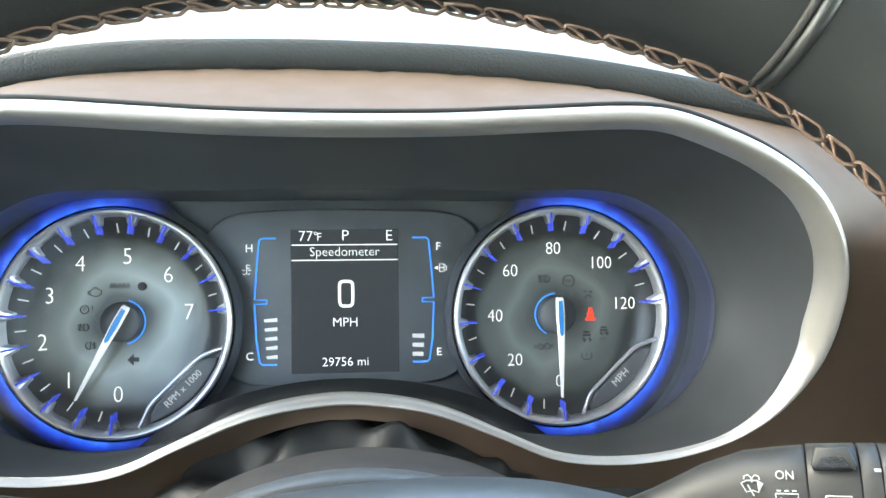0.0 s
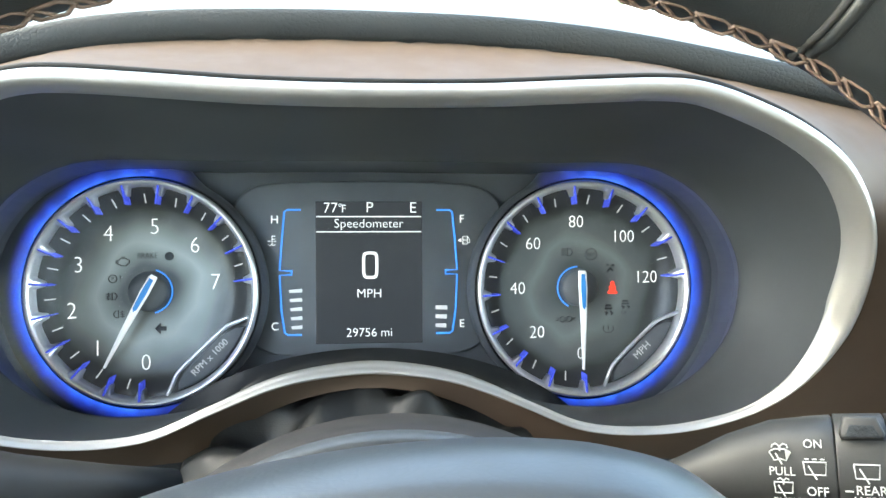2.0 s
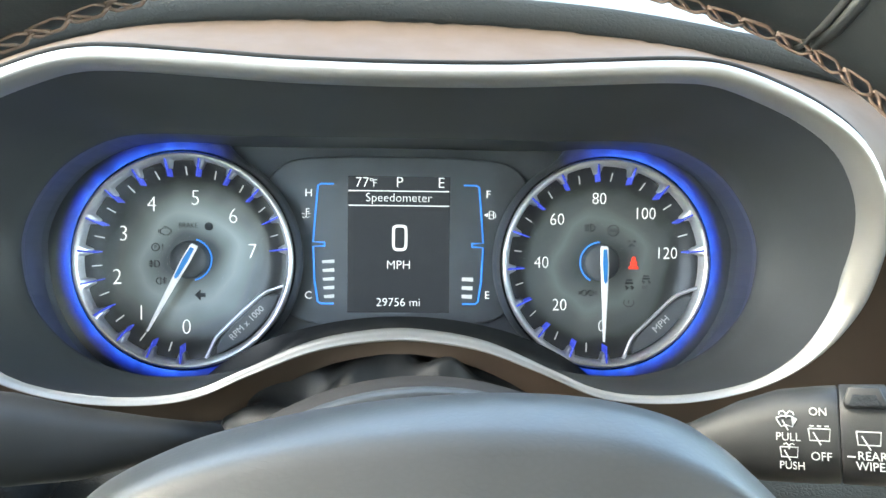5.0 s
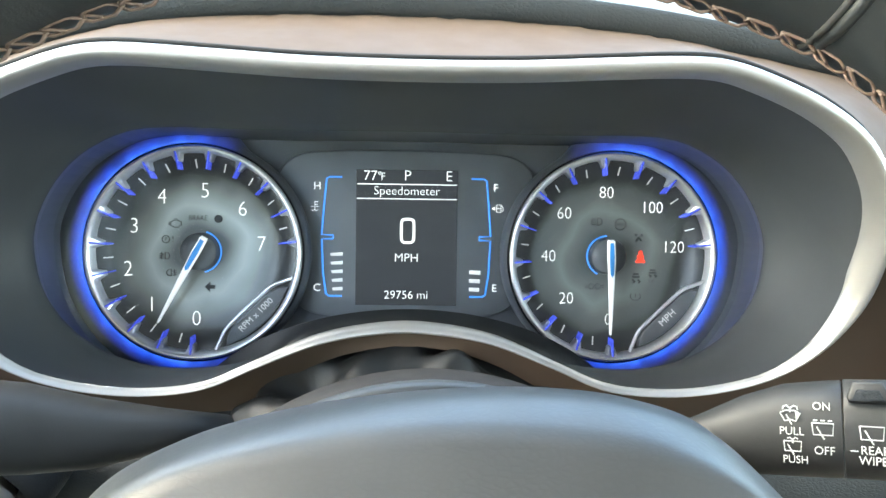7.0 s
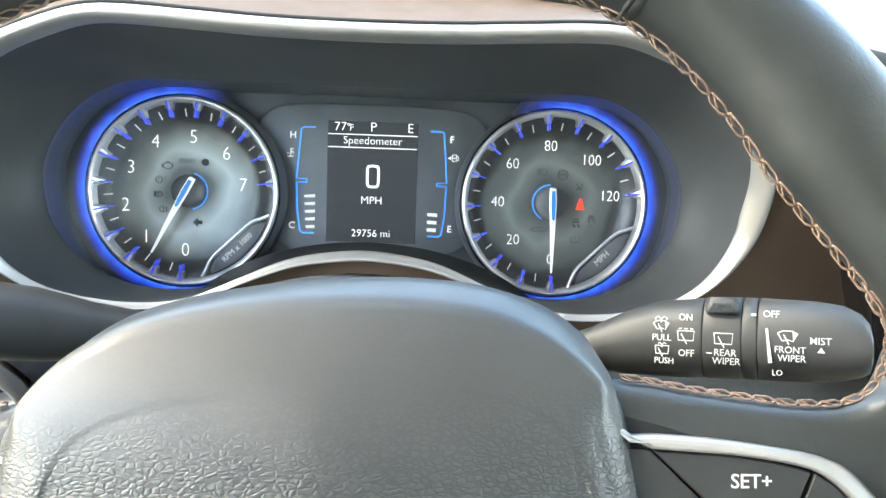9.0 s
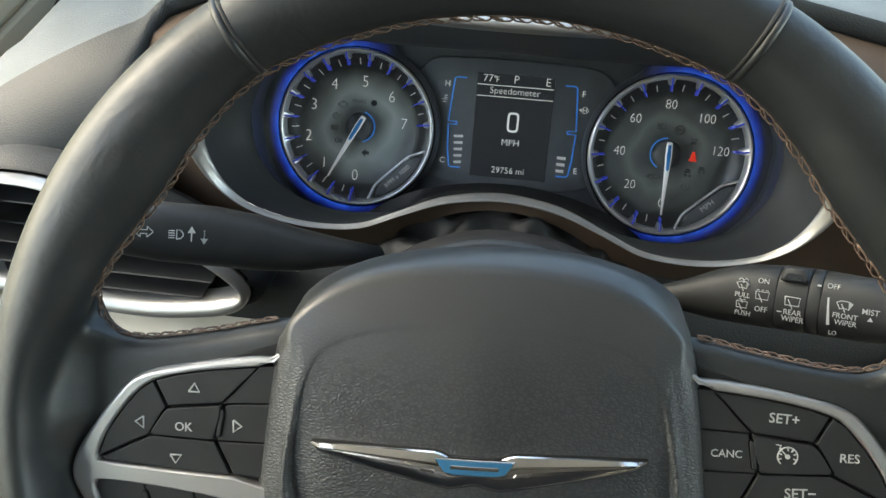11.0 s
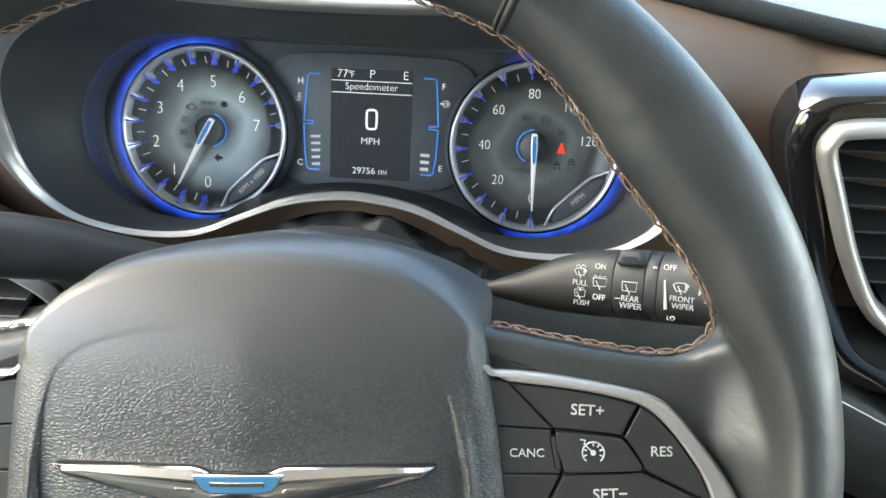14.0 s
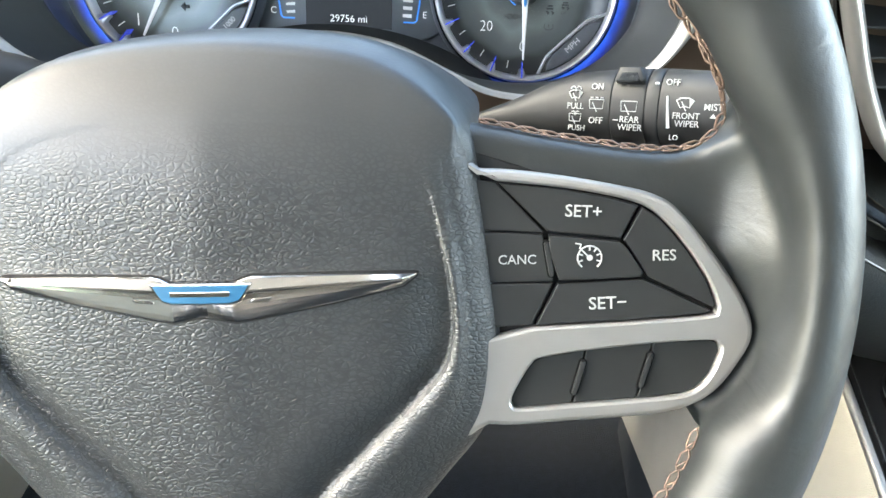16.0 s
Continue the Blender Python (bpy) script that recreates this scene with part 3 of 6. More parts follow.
def dial(name, label, cx, cy, a_zero, step, majors, numerals, size, needle_angle, plate_text, side, cloud):
    """A round gauge with a chrome ring, lit blue ticks, numerals, label plate and needle. Angles in degrees, step clockwise."""
    base = pose(cx * MM, cy * MM, 0)
    bm = lathe(bmesh.new(), [(0.0525, 0.0105), (0.0500, 0.0098), (0.0475, 0.0088), (0.0450, 0.0073), (0.0430, 0.0060), (0.0400, 0.0048), (0.0360, 0.0040), (0.030, 0.0031), (0.020, 0.0026), (0.010, 0.0026), (0.004, 0.0026)], 96)
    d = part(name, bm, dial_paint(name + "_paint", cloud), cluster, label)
    d.matrix_local = base
    # lit halo outside the ring: a wide shelf on the outer side, a narrow skirt towards the screen
    bm = bmesh.new()
    rr_ = []
    for i in range(144):
        a = 2 * math.pi * i / 144
        w = min(max((math.cos(a) * side + 0.50) / 0.62, 0), 1)
        w = w * w * (3 - 2 * w)
        k = (0.0036 + (0.0805 - 0.0577) * w) / (0.0805 - 0.0541)
        rr_.append([Vector(((0.0541 + (r - 0.0541) * k) * math.cos(a), (0.0541 + (r - 0.0541) * k) * math.sin(a), z)) for r, z in ((0.0805, 0.0004), (0.0800, 0.0084), (0.0700, 0.0118), (0.0605, 0.0136), (0.0570, 0.0143), (0.0541, 0.0150), (0.0539, 0.0080))])
    loft(bm, rr_ + rr_[:1], False)
    part("halo", bm, halo_paint(name + "_halo", side), d, "blue lit halo ring")
    # silver ring with a tooth under every blue tick
    angs = [a_zero - step * k for k in range(majors)]
    bm = bmesh.new()
    rr_ = []
    for i in range(600):
        a = 360 * i / 600
        near = min(abs((a - q + 180) % 360 - 180) for q in angs) * 0.85
        f = min(max((near - 1.05) / 1.75, 0), 1)
        r_in = 46.6 + 3.9 * f * f * (3 - 2 * f)
        c, q = math.cos(radians(a)), math.sin(radians(a))
        rr_.append([Vector((r * MM * c, r * MM * q, z * MM)) for r, z in ((54.1, 6.0), (54.2, 16.0), (53.9, 17.3), (53.2, 18.0), (52.3, 17.9), (51.5, 17.0), (51.0, 16.4), (min(r_in + 0.5, 50.9), 14.6 + 0.9 * f), (r_in + 0.1, 13.2 + 1.6 * f), (r_in, 12.6 + 1.5 * f), (r_in, 6.0))])
    loft(bm, rr_ + rr_[:1], False)
    part("chrome_ring", bm, M_RING, d, "bright silver ring with teeth")
    bm = bmesh.new()
    tube(bm, [Vector((0.0549 * math.cos(2 * math.pi * i / 96), 0.0549 * math.sin(2 * math.pi * i / 96), 0.0152)) for i in range(96)], 0.0005, 6, True)
    part("outer_lip", bm, M_MATT, d, "dark lip outside the ring")
    for k, a in enumerate(angs):
        m = pose(0, 0, 0, 0, 0, a)
        bm = bmesh.new()
        slab(bm, mm([(42.6, -0.28), (47.0, -0.42), (52.0, -0.5), (52.0, 0.5), (47.0, 0.42), (42.6, 0.28)]), 0.0075, 0.0172, 0.0003, m)
        part("blue_tick", bm, M_TICK, d, smooth=False)
        if k < majors - 1:
            am = a - step / 2
            part("minor_tick", bar(bmesh.new(), (0.0, 0), (0.0050, 0), 0.0006, 0.0, 0.0005, pose(0, 0, 0, 0, 0, am) @ pose(0.0432, 0, 0.0064, 0, -32, 0)), M_LITSOFT, d, smooth=False)
    for text, a, r in numerals:
        lettering("numeral", text, size, M_LIT, d, pose(r * MM * math.cos(radians(a)), r * MM * math.sin(radians(a)), 0.0060), wide=0.90, bold=-0.020)
    # curved label plate at the lower right
    a0, a1 = -72, -20
    arc = [Vector((0.0497 * math.cos(radians(a0 + (a1 - a0) * i / 14)), 0.0497 * math.sin(radians(a0 + (a1 - a0) * i / 14)))) for i in range(15)]
    mid_a = radians((a0 + a1) / 2)
    em, et = Vector((math.cos(mid_a), math.sin(mid_a))), Vector((-math.sin(mid_a), math.cos(mid_a)))
    dip = [em * 0.0420 + et * 0.0190, em * 0.0402 + et * 0.0140, em * 0.0398 + et * 0.0070, em * 0.0398 - et * 0.0070, em * 0.0402 - et * 0.0140, em * 0.0420 - et * 0.0190]
    plate = arc + dip
    bm = slab(bmesh.new(), plate, 0.006, 0.0128, 0.0008)
    label_plate = part("label_plate", bm, M_MID, d, "dark label plate", smooth=False)
    lettering("plate_text", plate_text, 0.0046 if len(plate_text) > 4 else 0.0052, M_LITSOFT, label_plate, pose(0.0438 * math.cos(mid_a), 0.0438 * math.sin(mid_a), 0.0130, 0, 0, 45))
    edge = [Vector((0.0505 * math.cos(radians(a0 - 6)), 0.0505 * math.sin(radians(a0 - 6)), 0.0140))]
    edge += [Vector((*(em * 0.0410 - et * 0.0222), 0.0130)), Vector((*(em * 0.0386 - et * 0.0160), 0.0127)), Vector((*(em * 0.0382 - et * 0.0070), 0.0126)), Vector((*(em * 0.0382 + et * 0.0070), 0.0126)), Vector((*(em * 0.0386 + et * 0.0160), 0.0127)), Vector((*(em * 0.0410 + et * 0.0222), 0.0130))]
    edge += [Vector((0.0505 * math.cos(radians(a1 + 6)), 0.0505 * math.sin(radians(a1 + 6)), 0.0140))]
    part("plate_trim", tube(bmesh.new(), curve(edge, 6), 0.0010, 6), M_RING, label_plate, "silver strip")
    # hub and needle
    bm = lathe(bmesh.new(), [(0.0098, 0.0026), (0.0094, 0.0070), (0.0086, 0.0085), (0.004, 0.0090), (0.001, 0.0091)], 40)
    part("hub", bm, M_MID, d, "black needle hub")
    b0 = 283 if side < 0 else 92
    bm = bmesh.new()
    tube(bm, [Vector((0.0108 * math.cos(radians(b0 + 150 * i / 24)), 0.0108 * math.sin(radians(b0 + 150 * i / 24)), 0.0034)) for i in range(25)], 0.0004, 6)
    part("hub_arc", bm, M_BLUELIT, d, "blue lit arc")
    m = pose(0, 0, 0, 0, 0, needle_angle)
    prof = [(-9.0, 1.5, 12.5), (-8.0, 1.9, 13.2), (0, 2.1, 13.4), (8, 1.75, 13.0), (20, 1.3, 12.0), (41.5, 0.45, 9.4)]
    bm = bmesh.new()
    rr = []
    for x, w, z in prof:
        rr.append([m @ Vector((x * MM, y * w * MM, (z + h) * MM)) for y, h in ((-1, -1.6), (-1, 0), (-0.55, 0.5), (0.55, 0.5), (1, 0), (1, -1.6))])
    loft(bm, rr, True, True, True)
    needle = part("needle", bm, M_NEEDLE, d, "silver needle with a blue inlay", smooth=False)
    bm = slab(bmesh.new(), mm([(-7.4, -1.0), (0, -1.35), (9.0, -0.95), (10.5, 0), (9.0, 0.95), (0, 1.35), (-7.4, 1.0)]), 0.0135, 0.0142, 0.0001, m)
    part("needle_inlay", bm, M_NEEDLEBLUE, needle, "blue inlay", smooth=False)
    return d


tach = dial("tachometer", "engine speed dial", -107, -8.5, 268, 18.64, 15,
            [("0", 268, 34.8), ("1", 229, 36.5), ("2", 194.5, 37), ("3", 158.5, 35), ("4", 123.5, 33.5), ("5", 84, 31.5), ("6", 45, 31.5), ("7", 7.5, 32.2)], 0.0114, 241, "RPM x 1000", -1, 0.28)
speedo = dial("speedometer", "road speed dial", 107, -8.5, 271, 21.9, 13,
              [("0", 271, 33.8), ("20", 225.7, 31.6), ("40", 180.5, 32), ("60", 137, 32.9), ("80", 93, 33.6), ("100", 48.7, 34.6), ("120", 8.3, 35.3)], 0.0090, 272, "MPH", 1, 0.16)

# unlit warning icons on the dials
def icon(name, d, strokes, mat_, w=0.00036):
    bm = bmesh.new()
    for s in strokes:
        stroke(bm, mm(s), w, 0.0027, 0.0034)
    return part(name, bm, mat_, d, smooth=False)


def moved(strokes, dx, dy, k=1.0):
    return [[(dx + x * k, dy + y * k) for x, y in s] for s in strokes]


ENGINE = [[(-2.5, -1.4), (-1.5, -1.4), (-0.8, -2), (1.4, -2), (2, -1), (2.8, -1), (2.8, 1), (2, 1), (1.4, 1.6), (-1.2, 1.6), (-2, 0.8), (-2.5, 0.8), (-2.5, -1.4)], [(-0.8, 2.3), (0.8, 2.3)], [(-3.3, -1), (-3.3, 0.8)]]
LAMP = [[(0, -2), (0, 2), (1.6, 1.7), (2.5, 0.5), (2.5, -0.5), (1.6, -1.7), (0, -2)], [(-3.2, 1.5), (-0.8, 1.5)], [(-3.2, 0.5), (-0.8, 0.5)], [(-3.2, -0.5), (-0.8, -0.5)], [(-3.2, -1.5), (-0.8, -1.5)]]
FOG = [[(0, -2), (0, 2), (1.6, 1.7), (2.5, 0.5), (2.5, -0.5), (1.6, -1.7), (0, -2)], [(-3.2, 1.2), (-0.8, 0.8)], [(-3.2, 0), (-0.8, -0.2)], [(-3.2, -1.2), (-0.8, -1.4)], [(-2.0, 2), (-1.7, 0.7), (-2.3, -0.7), (-2.0, -2)]]
RINGS = [[(2.4 * math.cos(a * math.pi / 8), 2.4 * math.sin(a * math.pi / 8)) for a in range(17)]]
icon("engine_icon", tach, moved(ENGINE, -12.6, 14.5), M_DIMPRINT)
lettering("brake_text", "BRAKE", 0.0041, M_DIMPRINT, tach, at2(-1.1, 17.4, 3.0), wide=0.8, bold=-0.012)
part("brake_dot", slab(bmesh.new(), disc(0.0021, 24, 0.0093, 0.0171), 0.0026, 0.0034, 0.0001), M_DIMPRINT, tach, smooth=False)
icon("parking_icon", tach, moved(RINGS, -17.6, 6.2, 0.8), M_DIMPRINT)
lettering("parking_letter", "P", 0.0026, M_DIMPRINT, tach, at2(-17.6, 6.2, 2.9))
lettering("alert_text", "!", 0.0046, M_DIMPRINT, tach, at2(-14.0, 6.2, 2.9))
icon("fog_icon", tach, moved(FOG, -18, -2.3, 0.9), M_DIMPRINT)
icon("rear_fog_icon", tach, [[(-15 - (x - 3), -11.1 + y) for x, y in s] for s in [[(q[0] * 0.9 + 3, q[1] * 0.9) for q in s] for s in FOG]], M_DIMPRINT)
part("arrow_icon", slab(bmesh.new(), mm([(2.2, -18.3), (5.0, -15.6), (5.0, -17.3), (7.6, -17.3), (7.6, -19.3), (5.0, -19.3), (5.0, -21.0)]), 0.0026, 0.0034, 0.0001), M_DIMPRINT, tach, smooth=False)
icon("beam_icon", speedo, moved(LAMP, -5.5, 18.3), M_DIMPRINT)
icon("abs_icon", speedo, moved(RINGS, 6.9, 17.0, 1.25), M_DIMPRINT)
lettering("abs_text", "ABS", 0.0026, M_DIMPRINT, speedo, at2(6.9, 17.0, 2.9))
icon("airbag_icon", speedo, [[(15.5, 8), (17, 10), (18.5, 8.5)], [(15.2, 11.5), (16.2, 11.5)], [(17.8, 11.4), (19.2, 11.4)]], M_DIMPRINT, 0.0009)
icon("traction_icon", speedo, [[(14, -11), (18, -11)], [(14.5, -9.4), (17.5, -9.4)], [(14, -12.5), (15.5, -13.4), (14.6, -14.2)], [(17, -12.5), (18.4, -13.4), (17.4, -14.2)]], M_DIMPRINT, 0.0009)
icon("stability_icon", speedo, [[(23, -8.6), (27, -8.6)], [(23.5, -7.2), (26.5, -7.2)], [(23, -9.8), (24.5, -10.4), (23.6, -11)], [(26, -9.8), (27.4, -10.4), (26.4, -11)]], M_DIMPRINT, 0.0009)
lettering("off_text", "OFF", 0.0024, M_DIMPRINT, speedo, at2(25, -13.2, 2.9))
icon("side_lamp_icon", speedo, moved(RINGS, -8.2, -16.3, 0.6) + moved(RINGS, -4.6, -16.3, 0.6) + [[(-11.5, -15.6), (-10.2, -15.9)], [(-11.5, -17), (-10.2, -16.7)], [(-1.2, -15.6), (-2.6, -15.9)], [(-1.2, -17), (-2.6, -16.7)]], M_DIMPRINT)
icon("tyre_icon", speedo, [[(13.6, -20), (13.2, -22), (14.6, -23.4), (17.4, -23.4), (18.8, -22), (18.4, -20)], [(16, -20), (16, -21.8)]], M_DIMPRINT)
bm = slab(bmesh.new(), mm([(15.8, -3.4), (20.6, -3.4), (20.9, -2.5), (19.7, -1.3), (20.1, 0.2), (19.2, 1.2), (19.3, 2.4), (18.7, 3.2), (17.7, 3.2), (17.1, 2.4), (17.2, 1.2), (16.3, 0.2), (16.7, -1.3), (15.5, -2.5)]), 0.0027, 0.0036, 0.0002)
part("belt_warning_light", bm, M_RED, speedo, "red lit warning light", smooth=False)

# ---- steering wheel ----
WHEEL = pose(0.003, 0.0957, 1.1047, 62.8, 0, 0) @ pose(0, 0, 0, 0, 0, 3.7)
wheel = thing("steering_wheel", WHEEL, "black leather steering wheel with bronze stitching and silver trim", "steering wheel")
RIM, RA, RB = 0.1744, 0.0161, 0.0168


def inner_radius(phi):
    """The rim's inner radius, with a thumb rest on each side."""
    d = (math.degrees(phi) + 180) % 360 - 180
    d = d if abs(d) <= 90 else math.copysign(180, d) - d
    pts = ((-90, 157.4), (-50, 155.5), (-38, 153.5), (-34, 154.5), (-29, 156.5), (-24, 157), (-19, 156.5), (-13, 167.0), (-5, 168.5), (4, 168), (10, 165), (15, 160), (18, 158.3), (23, 156.8), (28, 154), (33, 152.2), (38, 151.8), (45, 154.8), (52, 157.6), (58, 159.0), (66, 157.6), (75, 156.6), (90, 156.2))
    for a, b in zip(pts, pts[1:]):
        if d <= b[0]:
            return (a[1] + (b[1] - a[1]) * (d - a[0]) / (b[0] - a[0])) * MM
    return 0.1574


def rim_point(phi, alpha, grow=0.0):
    """On the rim: phi round the wheel from its right, alpha round the section from outside over the driver's side."""
    c = math.cos(alpha)
    r = RIM + ((RA + grow) * c if c > 0 else (RIM - inner_radius(phi) + grow) * c)
    return Vector((r * math.cos(phi), r * math.sin(phi), (RB + grow) * math.sin(alpha)))


# leather rim and the two arms in one skin
TOP_EDGE = [(70, 42.5), (81.7, 40.9), (90.7, 39.2), (101.2, 36.7), (115.2, 34.2), (125.6, 32.4), (137, 31.2), (146.4, 31.9), (152.5, 35.7), (155.4, 41), (157.5, 48)]
bm = bmesh.new()
rr = [[rim_point(2 * math.pi * i / 180, 2 * math.pi * k / 28) for k in range(28)] for i in range(180)]
loft(bm, rr + rr[:1])
for s in (1, -1):
    arm = [Vector((s * p[0] * MM, p[1] * MM)) for p in TOP_EDGE + [(172, 50), (176, 0), (170, -60), (158, -62), (149.5, -58), (146, -50), (120, -48), (70, -48)]]
    if s > 0:
        arm.reverse()
    out = [Vector((p.x, p.y)) for p in arm]
    area = sum(a.x * b.y - b.x * a.y for a, b in zip(out, out[1:] + out[:1]))
    if area < 0:
        out.reverse()
    rings_ = []
    for z, d in ((-0.026, 0.006), (-0.024, 0.002), (-0.019, 0.0), (-0.0145, 0.0015), (-0.011, 0.005)):
        rings_.append([Vector((p.x, p.y, z)) for p in shift(out, d)])
    loft(bm, rings_, True, True, True)
TRIM_EDGE = [(124, 20.6), (133.4, 18.1), (140.2, 13.8), (148.8, 3.5), (157.5, -8.7), (162.6, -18.5), (163.4, -26.2), (160.1, -33.3), (153.6, -42.2), (145.2, -47.6)]
for s in (1, -1):
    rings_ = []
    for x, y in [(q.x, q.y) for q in curve([Vector(p) for p in TRIM_EDGE], 4)]:
        a = math.atan2(y, x)
        a += -0.06 if y < -40 else 0.05 * max(0, y) / 14
        o = Vector((0.1725 * math.cos(a), 0.1725 * math.sin(a)))
        p = Vector((x * MM, y * MM))
        p += (o - p).normalized() * 0.0008
        low = min(max((20 - y) / 24, 0), 1)
        low = 0.0085 * (1 - low * low * (3 - 2 * low))
        rings_.append([Vector((s * q.x, q.y, z - low)) for q, z in ((p, -0.017), (p, -0.0125), (p.lerp(o, 0.12), -0.0088), (p.lerp(o, 0.45), -0.0035), (o, 0.008), (o, -0.012))])
    loft(bm, rings_, True, True, True)
rim = part("rim", bm, M_LEATHER, wheel, "smooth black leather rim", flip=True)
mod = rim.modifiers.new("skin", "REMESH")
mod.mode, mod.voxel_size, mod.use_smooth_shade = "VOXEL", 0.0019, True
mod = rim.modifiers.new("soften", "SMOOTH")
mod.factor, mod.iterations = 0.5, 20

# seams across the rim, each a dark bar standing in for the shaded groove
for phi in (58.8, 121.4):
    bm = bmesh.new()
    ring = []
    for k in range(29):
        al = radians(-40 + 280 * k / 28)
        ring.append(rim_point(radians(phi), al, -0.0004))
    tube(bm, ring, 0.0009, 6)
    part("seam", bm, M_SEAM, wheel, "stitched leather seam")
    bm = bmesh.new()
    out = 1 if phi < 90 else -1
    tube(bm, [rim_point(radians(phi - out * 0.75), radians(-40 + 280 * k / 28), -0.0009) for k in range(29)], [0.0017 * math.sin(math.pi * (k + 0.5) / 29) ** 0.3 for k in range(29)], 10)
    part("seam_lip", bm, M_LEATHER, wheel, "folded leather edge beside the seam")


def stitches(line, normal, wide, step, thread=0.00030):
    """Two threads along a line that part and meet again at every step, as in a laced seam."""
    bm = bmesh.new()
    n = max(int(sum((b - a).length for a, b in zip(line, line[1:])) / step), 2)
    p = even(line, n + 1)
    rnd = random.Random(7)
    for i in range(n):
        t = p[i + 1] - p[i]
        nn = normal(p[i].lerp(p[i + 1], 0.5)).normalized()
        s = t.cross(nn).normalized() * wide
        for side, shape in ((1, ((-0.08, -0.2, -0.2), (0.12, 0.45, 0.6), (0.34, 1.0, 1.0), (0.94, 0.82, 0.8), (1.06, 0.1, 0.2))),
                            (-1, ((-0.06, -0.1, 0.5), (0.22, 0.75, 0.8), (0.80, 0.7, 0.4), (1.06, 0.0, 0.1))), (0, ((0.42, -0.85, 0.2), (0.62, -0.2, 0.6), (0.86, 0.5, 0.7), (1.04, 0.85, 0.3)))):
            k = rnd.uniform(0.85, 1.12)
            lag = rnd.uniform(-0.05, 0.05)
            pts = [p[i] + t * (u + lag) + s * ((side or 1) * v * k) + nn * (0.00055 * h + rnd.uniform(-0.00008, 0.00008)) for u, v, h in shape]
            line_ = [a.lerp(b, f) for a, b in zip(pts, pts[1:]) for f in (0.08, 0.92)]
            thick = thread * rnd.uniform(0.9, 1.15)
            tube(bm, line_, [thick * (1.25 + 0.12 * math.sin(j * 1.9)) for j in range(len(line_))], 6)
    return bm


IN = radians(186)
top = [rim_point(radians(18 + 144 * i / 120), IN, 0.0002) for i in range(121)]
part("rim_stitching", stitches(top, lambda q: Vector((-q.x, -q.y, 0)).normalized() * 0.8 + Vector((0, 0, 0.6)), 0.0015, 0.0072), M_THREAD, wheel, "bronze cross stitching along the inner rim")
for s in (1, -1):
    line = [rim_point(radians(24), IN), rim_point(radians(20), IN)] + [Vector((p[0] * MM, (p[1] - 0.3) * MM, -0.0165)) for p in reversed(TOP_EDGE[1:-1])]
    line = [Vector((s * q.x, q.y, q.z)) for q in curve(line, 6)]
    part("arm_stitching", stitches(line, lambda q: Vector((0, 0.75, 0.66)), 0.0011, 0.0060, 0.00028), M_THREAD, wheel, "bronze cross stitching along the arm")
    line = [rim_point(radians(-20 - 26 * i / 20), radians(190), 0.0006) for i in range(21)]
    line = [Vector((s * q.x, q.y, q.z)) for q in line]
    part("lower_stitching", stitches(line, lambda q: Vector((-q.x, -q.y, 0)).normalized() * 0.8 + Vector((0, 0, 0.6)), 0.0016, 0.0066, 0.00024), M_THREAD, wheel, "bronze cross stitching below the arm")

# silver trim plates and keys, one side and its mirror image
TRIM = [(72, 28.5), (81.4, 26.8), (90.1, 26.3), (106.8, 24.0), (123.4, 20.8), (133.4, 18.1), (140.2, 13.8), (148.8, 3.5), (157.5, -8.7), (162.6, -18.5), (163.4, -26.2), (160.1, -33.3), (153.6, -42.2), (145.2, -47.6), (133.2, -50.4), (107.1, -52.4), (93.1, -53.5), (83.4, -53.3), (72, -52)]
PAD = [(74, 24.4), (86.7, 22.9), (106.8, 20.5), (120.2, 18.0), (129.3, 15.3), (135.2, 11.3), (142.1, 3.6), (149.1, -6.8), (152.4, -14.6), (152.4, -17.2), (149.5, -18.8), (124.1, -20.7), (97.5, -22.0), (74, -23.2)]
LOW = [(90.6, -45.0), (92.4, -40.7), (96.8, -33.6), (100.3, -31.6), (113.5, -29.5), (134.0, -27.4), (150.0, -26.5), (153.2, -27.6), (153.9, -30.3), (151.3, -37.2), (147.3, -41.8), (142.2, -43.9), (128.3, -45.3), (109.4, -46.7), (94.1, -47.9), (91.2, -47.3)]


def inside_shift(poly, d):
    p = mm(poly)
    if sum(a.x * b.y - b.x * a.y for a, b in zip(p, p[1:] + p[:1])) < 0:
        p.reverse()
    return shift(p, d)


def flipx(poly, s):
    return [(s * q[0], q[1]) for q in poly]


from mathutils.geometry import delaunay_2d_cdt


